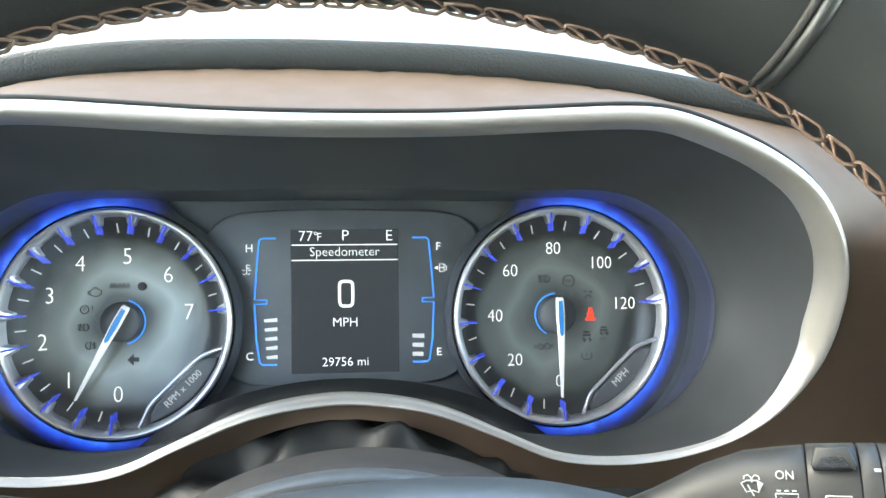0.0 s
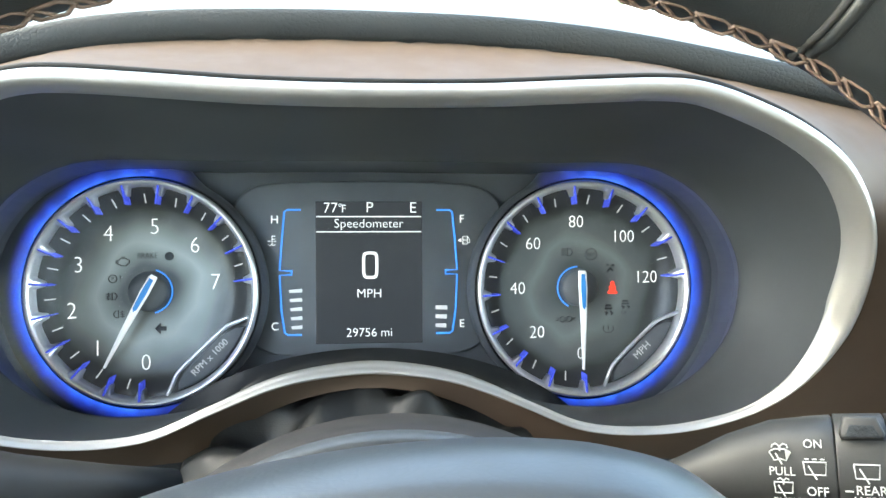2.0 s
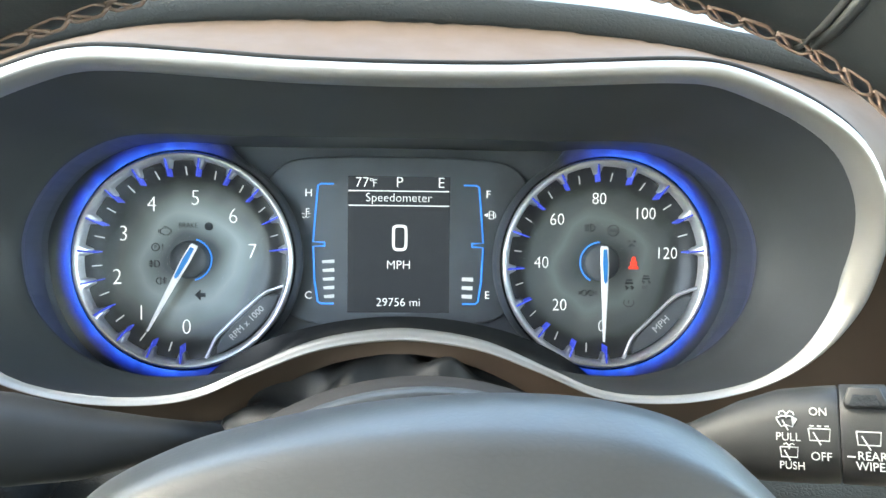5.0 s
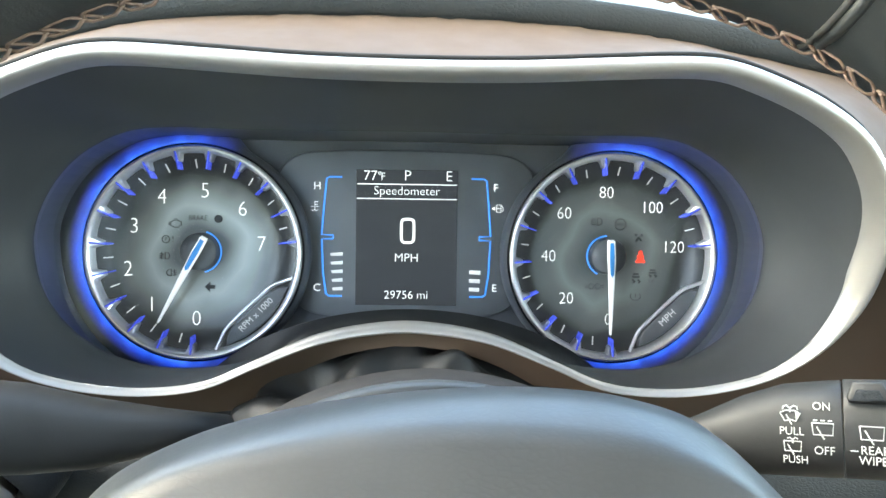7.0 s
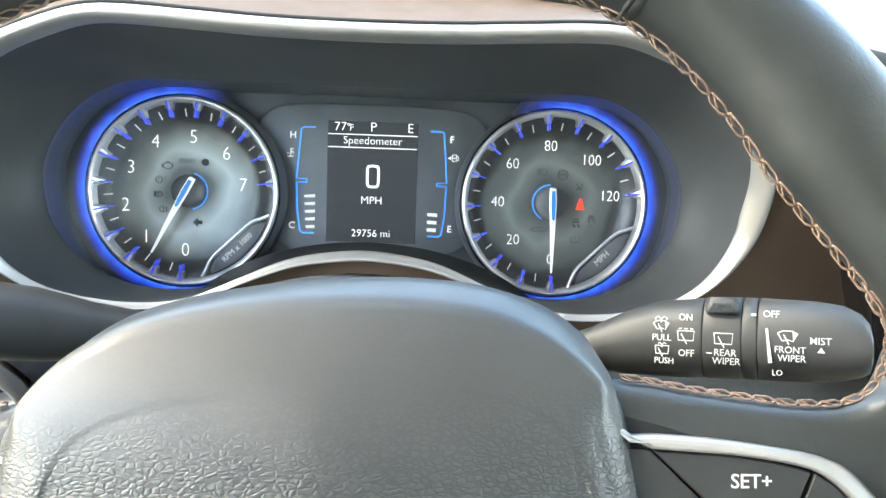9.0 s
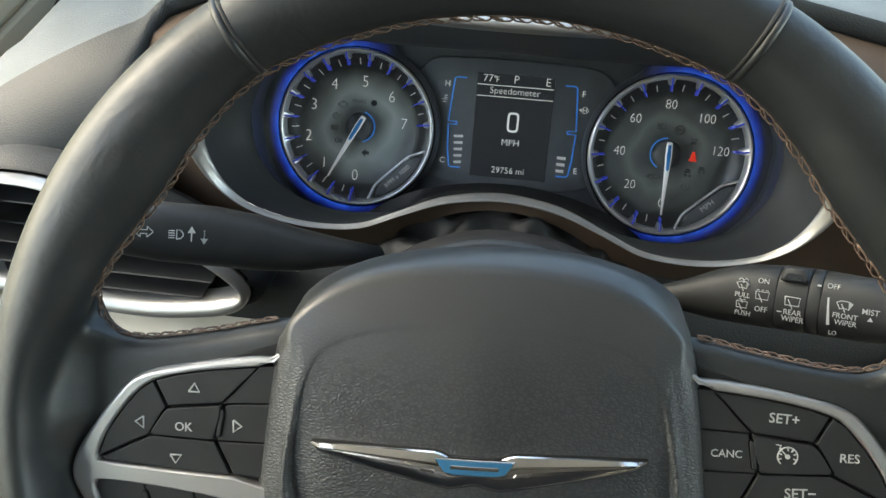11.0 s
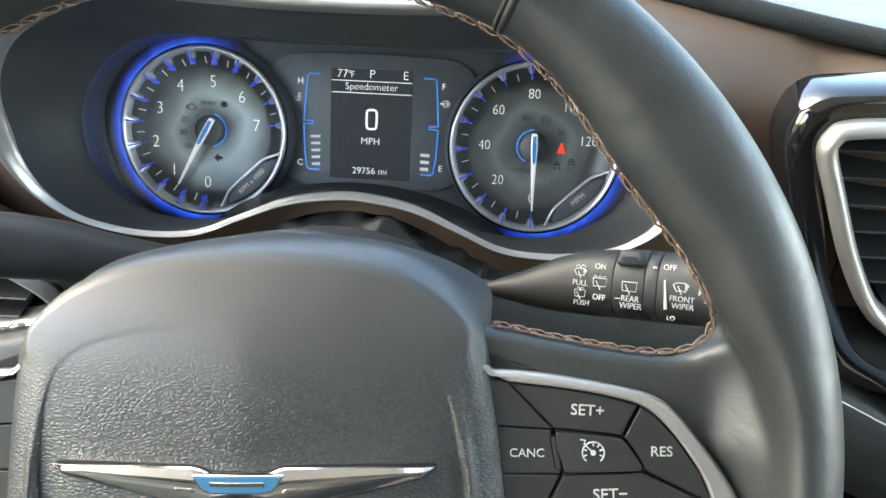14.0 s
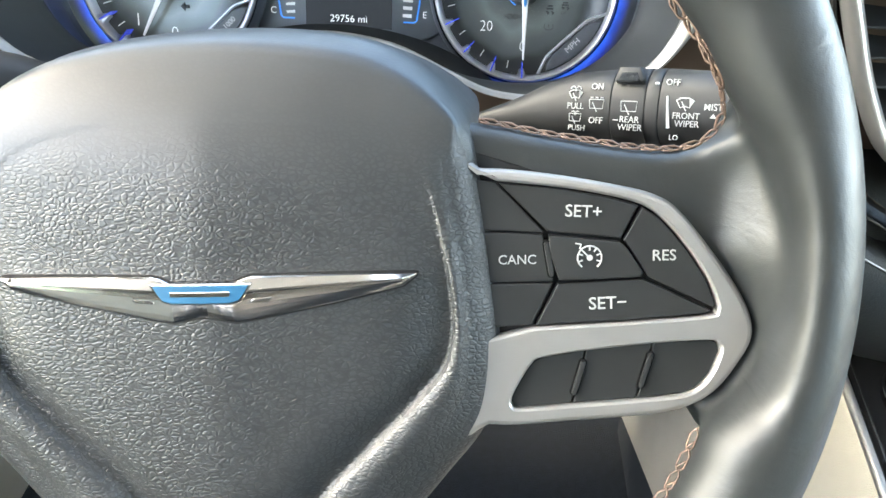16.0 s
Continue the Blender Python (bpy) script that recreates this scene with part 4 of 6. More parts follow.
def plate_with_holes(outer, holes, z0, z1, s):
    """A plate with openings: rounded outer edge, flat top bridged to each opening by triangle fill."""
    bm = bmesh.new()
    def ring(poly, z):
        return [bm.verts.new(Vector((p.x, p.y, z))) for p in poly]
    o = inside_shift(flipx(outer, s), 0)
    levels = [ring(o, z0), ring(o, z1 - 0.0016), ring(shift(o, 0.0003), z1 - 0.0009), ring(shift(o, 0.0009), z1 - 0.0003), ring(shift(o, 0.0018), z1)]
    for a, b in zip(levels, levels[1:]):
        for i in range(len(a)):
            j = (i + 1) % len(a)
            bm.faces.new((a[i], a[j], b[j], b[i]))
    holes_ = []
    for h in holes:
        q = inside_shift(flipx(h, s), 0)
        lv = [ring(shift(q, -0.0009), z1), ring(shift(q, -0.0003), z1 - 0.0004), ring(q, z1 - 0.0012), ring(q, z1 - 0.006)]
        for a, b in zip(lv, lv[1:]):
            for i in range(len(a)):
                j = (i + 1) % len(a)
                bm.faces.new((a[j], a[i], b[i], b[j]))
        holes_.append(lv[0])
    loops_ = [levels[-1]] + holes_
    every = [v for lp in loops_ for v in lp]
    links_, k = [], 0
    for lp in loops_:
        links_ += [(k + i, k + (i + 1) % len(lp)) for i in range(len(lp))]
        k += len(lp)
    found = delaunay_2d_cdt([Vector((v.co.x, v.co.y)) for v in every], links_, [], 0, 1e-7)
    spots = [every[f[0]] if f else None for f in found[3]]

    def within(x, y, lp):
        hit = False
        for p, q in zip(lp, lp[1:] + lp[:1]):
            if (p.co.y > y) != (q.co.y > y) and x < p.co.x + (y - p.co.y) * (q.co.x - p.co.x) / (q.co.y - p.co.y):
                hit = not hit
        return hit

    for t in found[2]:
        c = [spots[i] for i in t]
        if None in c or len(set(c)) < 3:
            continue
        x, y = sum(v.co.x for v in c) / 3, sum(v.co.y for v in c) / 3
        if within(x, y, loops_[0]) and not any(within(x, y, lp) for lp in holes_):
            bm.faces.new(c)
    return bm


def smooth_poly(poly, n=5):
    return [(q.x, q.y) for q in curve([Vector((x, y)) for x, y in poly], n, True)]


key_at = {}
for s in (1, -1):
    side = "cruise control" if s > 0 else "menu control"
    trim_o = smooth_poly(TRIM, 4)
    pad_o = smooth_poly(PAD, 3)
    low_o = smooth_poly(LOW, 3)
    part("spoke_trim", plate_with_holes(trim_o, [pad_o, low_o], -0.016, -0.0062, s), M_PLATE, wheel, "painted silver trim plate", flip=True, smooth=False)
    part("switch_bed", slab(bmesh.new(), [(s * p[0] * MM, p[1] * MM) for p in smooth_poly([(70, 27), (105, 23), (128, 18), (142, 8), (155, -10), (158, -25), (152, -38), (140, -46), (90, -50), (70, -50)], 3)], -0.016, -0.0105, 0.0005), M_MATT, wheel, smooth=False)
    keys = {
        "upper_key": [(87.4, 22.2), (106.8, 19.9), (120.0, 17.4), (128.4, 14.9), (123.5, 5.4), (101.6, 7.7)],
        "outer_key": [(129.8, 14.3), (134.8, 10.9), (141.6, 3.3), (148.6, -6.9), (151.8, -14.6), (151.8, -16.4), (131.6, -6.6), (131.2, -5.6), (126.4, 2.3), (124.7, 4.5)],
        "lower_key": [(104.9, -8.6), (130.4, -7.6), (150.8, -17.4), (149.2, -18.2), (124.1, -20.1), (98.4, -21.4)],
        "centre_key": [(102.2, 6.3), (123.2, 4.0), (125.4, 1.9), (130.2, -5.3), (129.4, -6.6), (107.2, -7.4), (105.1, -7.1), (102.4, 1.5)],
        "inner_key": [(73, 7.9), (100.2, 6.4), (100.9, 1.8), (103.2, -7.2), (103.2, -7.9), (73, -7.9)],
        "inner_upper_panel": [(73, 23.8), (86.2, 22.5), (100.5, 7.3), (73, 8.6)],
        "inner_lower_panel": [(73, -8.6), (103.2, -8.6), (96.9, -21.4), (73, -22.6)],
    }
    for name, poly in keys.items():
        q = inside_shift(flipx(poly, s), -0.00008)
        z = -0.0074 if name != "centre_key" else -0.0066
        if name.startswith("inner"):
            z = -0.0080
        key_at[s, name] = part(name, slab(bmesh.new(), q, -0.0105, z, 0.00035), M_KEY, wheel, smooth=False)
    for k in range(3):
        if k == 0:
            poly = [LOW[0], LOW[1], LOW[2], LOW[3], (113.2, -29.6), (109.0, -46.7), LOW[14], LOW[15]]
        elif k == 1:
            poly = [(113.8, -29.5), (133.7, -27.5), (128.9, -45.2), (109.6, -46.7)]
        else:
            poly = [(134.3, -27.4), LOW[6], LOW[7], LOW[8], LOW[9], LOW[10], LOW[11], (129.5, -45.1)]
        key_at[s, "low", k] = part("lower_button", slab(bmesh.new(), inside_shift(flipx(poly, s), 0.00005), -0.0115, -0.0082, 0.0003), M_KEY, wheel, smooth=False)
    # raised pill-shaped ribs in their dark slots
    for x0, y0, x1, y1, owner in ((109.9, -43.0, 112.6, -33.6, key_at[s, "low", 0]), (130.4, -40.9, 133.2, -31.4, key_at[s, "low", 1]), (102.9, -5.6, 101.4, 3.6, key_at[s, "inner_key"])):
        for name, r, z0, z1, mat_ in (("rib_slot", 1.35, -0.0115, -0.0079, M_SLOT), ("button_rib", 0.75, -0.0088, -0.0069, M_KEY)):
            turn = math.atan2(y1 - y0, x1 - x0)
            ring = [(s * (x1 + r * math.cos(turn - 1.5708 + 3.1416 * k / 8)), y1 + r * math.sin(turn - 1.5708 + 3.1416 * k / 8)) for k in range(9)]
            ring += [(s * (x0 + r * math.cos(turn + 1.5708 + 3.1416 * k / 8)), y0 + r * math.sin(turn + 1.5708 + 3.1416 * k / 8)) for k in range(9)]
            part(name, slab(bmesh.new(), mm(ring if s > 0 else ring[::-1]), z0, z1, 0.0003), mat_, owner, smooth=False)

lettering("set_plus_text", "SET+", 0.0052, M_PRINT, key_at[1, "upper_key"], at2(112.4, 13.3, -7.2, -3), bold=0.004)
lettering("set_minus_text", "SET\u2212", 0.0054, M_PRINT, key_at[1, "lower_key"], at2(119.9, -14.8, -7.2, 2), bold=0.004)
lettering("resume_text", "RES", 0.0047, M_PRINT, key_at[1, "outer_key"], at2(136.5, -0.3, -7.2), bold=0.004)
lettering("cancel_text", "CANC", 0.0041, M_PRINT, key_at[1, "inner_key"], at2(92.6, -1.2, -7.8))
lettering("ok_text", "OK", 0.0049, M_PRINT, key_at[-1, "centre_key"], at2(-116.8, -2.9, -6.4), bold=0.004)


def wheel_icon(name, owner, strokes, z, w=0.0007):
    bm = bmesh.new()
    for q in strokes:
        stroke(bm, mm(q), w, (z - 0.2) * MM, (z + 0.2) * MM)
    return part(name, bm, M_PRINT, owner, smooth=False)


wheel_icon("up_icon", key_at[-1, "upper_key"], [[(-115.0, 11.4), (-110.6, 11.4), (-112.6, 14.8), (-115.0, 11.4)]], -7.2)
wheel_icon("down_icon", key_at[-1, "lower_key"], [[(-122.6, -14.6), (-118.0, -14.6), (-120.4, -18.0), (-122.6, -14.6)]], -7.2)
wheel_icon("right_icon", key_at[-1, "inner_key"], [[(-96.9, 0.6), (-96.9, -4.2), (-93.6, -1.8), (-96.9, 0.6)]], -7.8)
wheel_icon("left_icon", key_at[-1, "outer_key"], [[(-133.6, 0.4), (-133.6, -4.4), (-137.0, -1.9), (-133.6, 0.4)]], -7.2)
gauge_arc = [(114.2 + 3.6 * math.cos(radians(a)), -0.5 + 3.6 * math.sin(radians(a))) for a in range(-50, 231, 20)]
bmi = [gauge_arc, [(114.2, -0.5), (111.3, 2.4)], [(109.9, 3.9), (111.6, 3.6), (111.2, 2.2)]]
bmi += [[(114.2 + r * math.cos(radians(a)), -0.5 + r * math.sin(radians(a))) for r in (2.2, 3.4)] for a in (-20, 20, 55, 90, 160, 200)]
wheel_icon("cruise_icon", key_at[1, "centre_key"], bmi, -6.4, w=0.00047)
part("cruise_icon_hub", slab(bmesh.new(), disc(0.0009, 16, 0.1142, -0.0005), -0.0066, -0.0062, 0.0001), M_PRINT, key_at[1, "centre_key"], smooth=False)
wheel_icon("voice_icon", key_at[-1, "low", 1], [[(-121.6, -34.2), (-119.6, -36.2)], [(-122.2, -36.2), (-119.0, -38.0)], [(-121.2, -38.4), (-118.0, -36.8)], [(-120.6, -40.4), (-118.2, -38.8)], [(-121.4, -41.6), (-118.6, -41.0)]], -8.0)
part("hang_up_icon", slab(bmesh.new(), mm([(-103.0, -40.0), (-102.6, -38.2), (-100, -37.2), (-97.4, -37.6), (-96.2, -39.2), (-96.6, -40.4), (-98.2, -40.0), (-98.6, -39.0), (-100.4, -38.8), (-101.2, -39.4), (-101.4, -40.4)]), -0.0083, -0.0080, 0.0001), M_REDPRINT, key_at[-1, "low", 0], smooth=False)

# airbag cover: outline and height over the wheel's plane
COVER = [(0, 66.3), (22, 65.2), (40, 62.4), (52, 58.6), (62.5, 53.4), (71.5, 46.4), (77.2, 39.4), (80.0, 32.5), (81.4, 25), (83.8, 8), (85.6, -8), (87.2, -24), (86.8, -38), (84.5, -50), (79.5, -59), (71.4, -69), (60.9, -82), (48, -97), (30, -108), (0, -112)]
cover = even(curve([Vector((x * MM, y * MM, 0)) for x, y in COVER + [(-x, y) for x, y in reversed(COVER[1:-1])]], 6, True), 240, True)
GROOVE = [(0, 42), (30, 41), (52, 36), (62, 29), (67, 19), (70.5, 2), (72.7, -13.5), (72.5, -24), (69.8, -33.7), (62, -43), (54.7, -50.7), (36.4, -69), (22, -84), (0, -92)]
groove = even(curve([Vector((x * MM, y * MM, 0)) for x, y in GROOVE + [(-x, y) for x, y in reversed(GROOVE[1:-1])]], 6, True), 240, True)


def bump_height(x, y):
    """The domed cover over the wheel's plane, in metres."""
    top = 0.0040
    crown = top - ((y - 0.014) / 0.052) ** 2 * 0.0135 if y > 0.014 else top - ((y - 0.014) / 0.106) ** 2 * 0.0030
    side_ = -0.0036 * (abs(x) / 0.085) ** 2.4 - 0.0052 * (1 - math.exp(-math.sqrt(x * x + 0.000020) / 0.055)) * min(max((0.060 - y) / 0.04, 0), 1)
    return crown + side_


c0 = Vector((0, -0.015, 0))
bm = bmesh.new()
rings_ = []
for i, p in enumerate(cover):
    col = []
    d_out = (p - c0).length
    dirn = (p - c0) / d_out
    # distance to the groove along the same bearing
    gd = 0.7 * d_out
    ang = math.atan2(dirn.y, dirn.x)
    for j in range(len(groove)):
        a0 = (math.atan2(groove[j - 1].y - c0.y, groove[j - 1].x - c0.x) - ang + math.pi) % (2 * math.pi) - math.pi
        a1 = (math.atan2(groove[j].y - c0.y, groove[j].x - c0.x) - ang + math.pi) % (2 * math.pi) - math.pi
        if a0 * a1 <= 0 and abs(a0) < 0.5 and abs(a1) < 0.5:
            q = groove[j - 1].lerp(groove[j], a0 / (a0 - a1) if a0 != a1 else 0)
            gd = (q - c0).length
    topness = min(max((p.y + 0.05) / 0.085, 0), 1)
    topness = topness * topness * (3 - 2 * topness)
    back = min(max((p.y - 0.0310) / 0.0120, 0), 1)
    back = back * back * (3 - 2 * back)
    deep = -0.034 - 0.018 * back * min(max((0.060 - p.y) / 0.014, 0), 1)
    side_round = 1 - back
    corner = min(max((0.060 - p.y) / 0.016, 0), 1)
    for f, drop, grow, flare in ((1.0, 99, 0.060, 0.080), (1.0, 0.5, 0.054, 0.034), (0.998, 0.25, 0.036, 0.014), (0.99, 0.08, 0.016, 0.004), (0.975, 0.0, 0.005, 0.0)):
        part_way = {99: 1.0, 0.5: 1.0, 0.25: 0.6, 0.08: 0.3, 0.0: 0.1}[drop]
        pull = {99: 0.0, 0.5: 0.0, 0.25: 0.018, 0.08: 0.050, 0.0: 0.095}[drop]
        q = c0 + dirn * (d_out * (f + back * (grow + (flare - grow) * corner) - side_round * (pull - (1 - f))))
        q.y += 0.03 * q.x * back * (drop > 0.2)
        h = bump_height(q.x, q.y)
        top_h = deep if drop == 99 else h * (1 - drop) + (deep + 0.002) * drop
        side_h = deep if drop == 99 else h - part_way * max(h + 0.010, 0.004)
        col.append(Vector((q.x, q.y, back * top_h + side_round * side_h)))
    lip = 0.0036 * (1 - 0.95 * topness)
    for g in (0.9, 0.7, 0.5, 0.35, 0.22, 0.12, 0.05):
        dist = gd + (d_out * (0.975 - 0.080 * side_round) - gd) * g
        q = c0 + dirn * dist
        col.append(Vector((q.x, q.y, bump_height(q.x, q.y) - 0.0010 * side_round * g ** 2 + lip * math.sin(math.pi * min(1, g * 1.0)) * (0.5 + 0.5 * (1 - g)))))
    for g in (1.0, 0.985, 0.96, 0.92, 0.86, 0.78, 0.68, 0.56, 0.44, 0.32, 0.2, 0.1, 0.03):
        q = c0 + dirn * (gd * g)
        dip = -0.0034 * (0.5 + 0.5 * math.cos(math.pi * min(1, abs(g - 0.97) / 0.15))) * (1 - 0.97 * topness)
        col.append(Vector((q.x, q.y, bump_height(q.x, q.y) + dip)))
    rings_.append(col)
levels = [[rings_[i][k] for i in range(240)] for k in range(len(rings_[0]))]
loft(bm, levels, True, False, True)
part("airbag_cover", bm, M_AIRBAG, wheel, "grained black airbag cover", flip=True)
lettering("airbag_text", "AIRBAG", 0.0085, M_AIRBAG, wheel, pose(0.004, -0.0865, bump_height(0.01, -0.0865) - 0.0004, 3, 0, 0), depth=0.0008)

# winged emblem
EMB = [(-62.5, -2.0), (-43.8, -1.9), (-15.0, -2.0), (-12.5, -2.6), (-9.5, -3.9), (9.5, -3.9), (12.5, -2.6), (15.0, -2.0), (43.8, -1.9), (63.2, -2.2), (63.0, -3.1), (59.1, -6.1), (39.8, -10.4), (17.9, -14.6), (9.4, -16.0), (5.2, -15.1), (1.0, -14.1), (-1.0, -14.1), (-5.2, -15.1), (-9.4, -16.0), (-17.9, -14.6), (-39.8, -10.4), (-59.1, -6.1), (-62.8, -3.1)]


def emb_plate(poly, lift, thick, inset):
    """A thin shell over the cover, with bevelled edges."""
    p = inside_shift([(x - 0.7, y - 0.9) for x, y in poly], 0)
    p = even([Vector((q.x, q.y, 0)) for q in p], 160, True)
    p2 = [Vector((q.x, q.y)) for q in p]
    q2 = shift(p2, inset)
    bm = bmesh.new()
    def z(v):
        return bump_height(v.x, v.y)
    rr_ = [[Vector((v.x, v.y, z(v) - 0.001)) for v in p2], [Vector((v.x, v.y, z(v) + lift)) for v in p2], [Vector((v.x, v.y, z(v) + lift + thick)) for v in q2]]
    loft(bm, rr_, True, False, True)
    return bm


def along(pts, x):
    for (xa, ya), (xb, yb) in zip(pts, pts[1:]):
        if x <= xb:
            return ya + (yb - ya) * (x - xa) / (xb - xa)
    return pts[-1][1]


E_TOP = [(0, -3.9), (9.5, -3.9), (12.5, -2.6), (15, -2.0), (43.8, -1.9), (63.4, -2.2)]
E_BOT = [(0, -14.0), (1.5, -14.1), (5.2, -15.1), (9.4, -16.0), (17.9, -14.6), (39.8, -10.4), (59.1, -6.1), (63.0, -3.1), (63.4, -2.4)]
bm = bmesh.new()
rr = []
for k in range(-90, 91):
    x = 63.4 * k / 90
    t, u = along(E_TOP, abs(x)), along(E_BOT, abs(x))
    h = t - u
    full = min(h / 4, 1)
    row = []
    for f, lift in ((0.0, -0.8), (0.0, 0.7), (0.04, 1.3), (0.28, 2.5), (0.33, 2.5), (0.37, 2.2), (0.48, 2.1), (0.60, 1.82), (0.72, 1.42), (0.84, 0.95), (0.96, 0.40), (1.0, 0.1), (1.0, -0.8)):
        y = (t - h * f - 0.9) * MM
        row.append(Vector(((x - 0.7) * MM, y, bump_height(0.0, y) * 0.35 + bump_height(x * MM, y) * 0.65 + lift * full * MM)))
    rr.append(row)
loft(bm, rr, False)
edge = [(q.x / MM, q.y / MM) for q in inside_shift(EMB, -0.0006)]
part("emblem_recess", emb_plate(edge, 0.0001, 0.0001, 0.0002), M_MATT, wheel, "black gap round the emblem", smooth=False)
emblem = part("emblem", bm, M_EMBLEM, wheel, "chrome winged emblem", smooth=False, flip=True)
for s in (1, -1):
    for k in range(2):
        y = -6.2 - 2.8 * k
        part("emblem_bar", emb_plate([(s * (16.6 - 1.4 * k), y + 0.7), (s * (23.5 - 2.5 * k), y + 0.7), (s * (22.6 - 2.5 * k), y - 0.8), (s * (15.6 - 1.4 * k), y - 0.8)], 0.0020, 0.0007, 0.0004), M_EMBLEM, emblem, smooth=False)


def badge_plate(name, top, low, lift, edge, mat, label=""):
    """A flat enamel piece that follows the emblem's face; low gives its lower line."""
    bm, rr_ = bmesh.new(), []
    wide = low[-1][0]
    for k in range(-30, 31):
        x = wide * k / 30
        u = along(low, abs(x))
        row = []
        for y, h in ((top, 0.4), (top, lift - edge), (top - edge, lift), ((top + u) / 2, lift), (min(u + edge, (top + u) / 2), lift), (u, lift - edge), (u, 0.4)):
            y = (y - 0.9) * MM
            row.append(Vector(((x - 0.7) * MM, y, bump_height(0.0, y) * 0.35 + bump_height(x * MM, y) * 0.65 + h * MM)))
        rr_.append(row)
    loft(bm, rr_, False)
    return part(name, bm, mat, emblem, label, smooth=False, flip=True)


badge_plate("badge_frame", -3.8, [(0, -10.1), (8.7, -10.1), (11.8, -9.2), (13.6, -6.9), (15.0, -4.0)], 2.7, 0.3, M_CHROME)
badge_plate("badge", -4.3, [(0, -9.6), (8.4, -9.6), (11.3, -8.8), (13.0, -6.6), (14.2, -4.5)], 2.95, 0.2, M_BADGE, "blue enamel badge")
badge_plate("badge_bar", -6.1, [(0, -7.6), (8.8, -7.6)], 3.1, 0.12, M_EMBLEM)

# rear cover of the hub, a little inside the cover's back edge
rear = [Vector((0.002 + 0.083 * math.sin(2 * math.pi * i / 96), -0.015 + 0.0875 * math.cos(2 * math.pi * i / 96))) for i in range(96)]
bm = bmesh.new()
loft(bm, [[Vector((p.x, p.y, z)) for p in shift(rear[::-1], d)] for d, z in ((0.004, -0.064), (0.0012, -0.0625), (0.0004, -0.059), (0.0004, -0.033), (0.012, -0.0325))], True, True, True)
part("rear_cover", bm, M_HOOD, wheel, "smooth grey rear hub cover", flip=True)

# ---- steering column, stalks ----
column = thing("steering_column", WHEEL, "black steering column shroud with a soft leather boot", "steering column")
bm = bmesh.new()
rr = []
for z, k, dy in ((-0.072, 0.86, 0.0), (-0.076, 0.95, 0.0), (-0.084, 0.99, 0.0), (-0.10, 1.0, 0.0), (-0.13, 1.0, 0.0), (-0.195, 0.95, -0.002), (-0.203, 0.935, -0.002), (-0.206, 0.90, -0.002)):
    rr.append([Vector((0.002 + k * 0.094 * math.cos(2 * math.pi * i / 96), -0.012 + dy + k * 0.084 * math.sin(2 * math.pi * i / 96), z)) for i in range(96)])
loft(bm, rr, True, True, True)
part("shroud", bm, M_MATT, column, "black column shroud", flip=True)

bm = bmesh.new()
rr = []
for i in range(18):
    f = i / 17
    row = []
    for j in range(121):
        a = radians(-10 + 200 * j / 120)
        w = math.sin(math.pi * f) * (0.0150 * noise.noise(Vector((j * 0.085, f * 2.6, 3))) + 0.0060 * noise.noise(Vector((j * 0.21 + f * 3, f * 4.5, 7))) - 0.003)
        x = 0.001 + (0.090 + 0.022 * f + w) * math.cos(a)
        up = 1.012 + (0.052 + 0.024 * f + w) * math.sin(a)
        row.append(Vector((x, 0.292 + 0.045 * f, up)))
    rr.append([WHEEL.inverted() @ v for v in row])
loft(bm, rr, False)
part("boot", bm, M_BOOT, column, "wrinkled black leather boot")


def stalk_frame(s):
    x = Vector((0.874, -0.436 * s, 0.217 * s))
    y = Vector((0.031 * s, 0.495, 0.868))
    z = x.cross(y)
    o = Vector((0.1297, 0.2101, 1.1073)) if s > 0 else Vector((-0.161, 0.2099, 1.108))
    return Matrix(((x.x, y.x, z.x, o.x), (x.y, y.y, z.y, o.y), (x.z, y.z, z.z, o.z), (0, 0, 0, 1)))


def stalk_ring(x, top, bot, back, n=32, pw=3.0):
    """A rounded section across the stalk: flat towards the driver, from bot to top, back metres deep."""
    cy, hy, out = (top + bot) / 2, (top - bot) / 2, []
    for k in range(n):
        a = 2 * math.pi * k / n
        c, s = math.cos(a), math.sin(a)
        yy = math.copysign(abs(s) ** (2 / pw), s) * hy
        zz = math.copysign(abs(c) ** (2 / pw), c)
        z = -back / 2 + zz * back / 2
        z += 0.0 if c < 0 else -0.0022 * (yy / hy) ** 2
        out.append(Vector((x * MM, (cy + yy) * MM, z)))
    return out


def stalk_body(rows, cap0=True, cap1=True):
    bm = bmesh.new()
    loft(bm, [stalk_ring(*r) for r in rows], True, cap0, cap1)
    return bm


WS = stalk_frame(1)
wiper = thing("wiper_stalk", WS, "black wiper stalk with white markings and two rotating collars", "wiper stalk")
part("body", stalk_body([(-75, -4, -13, 0.010), (-57, -5, -12, 0.012), (-40, 2, -14.5, 0.017), (-25, 9.5, -16, 0.022), (-12, 14, -16, 0.026), (0, 15.4, -15.8, 0.027), (5.2, 15.8, -15.4, 0.027), (5.6, 15.2, -14.8, 0.026)]), M_PLASTIC, wiper, flip=True)
part("rear_collar", stalk_body([(5.9, 15.4, -14.8, 0.0262), (6.2, 16.1, -15.4, 0.0275), (19.2, 16.4, -15.2, 0.0275), (19.6, 15.6, -14.6, 0.0262)]), M_PLASTIC, wiper, "rotating collar", flip=True)
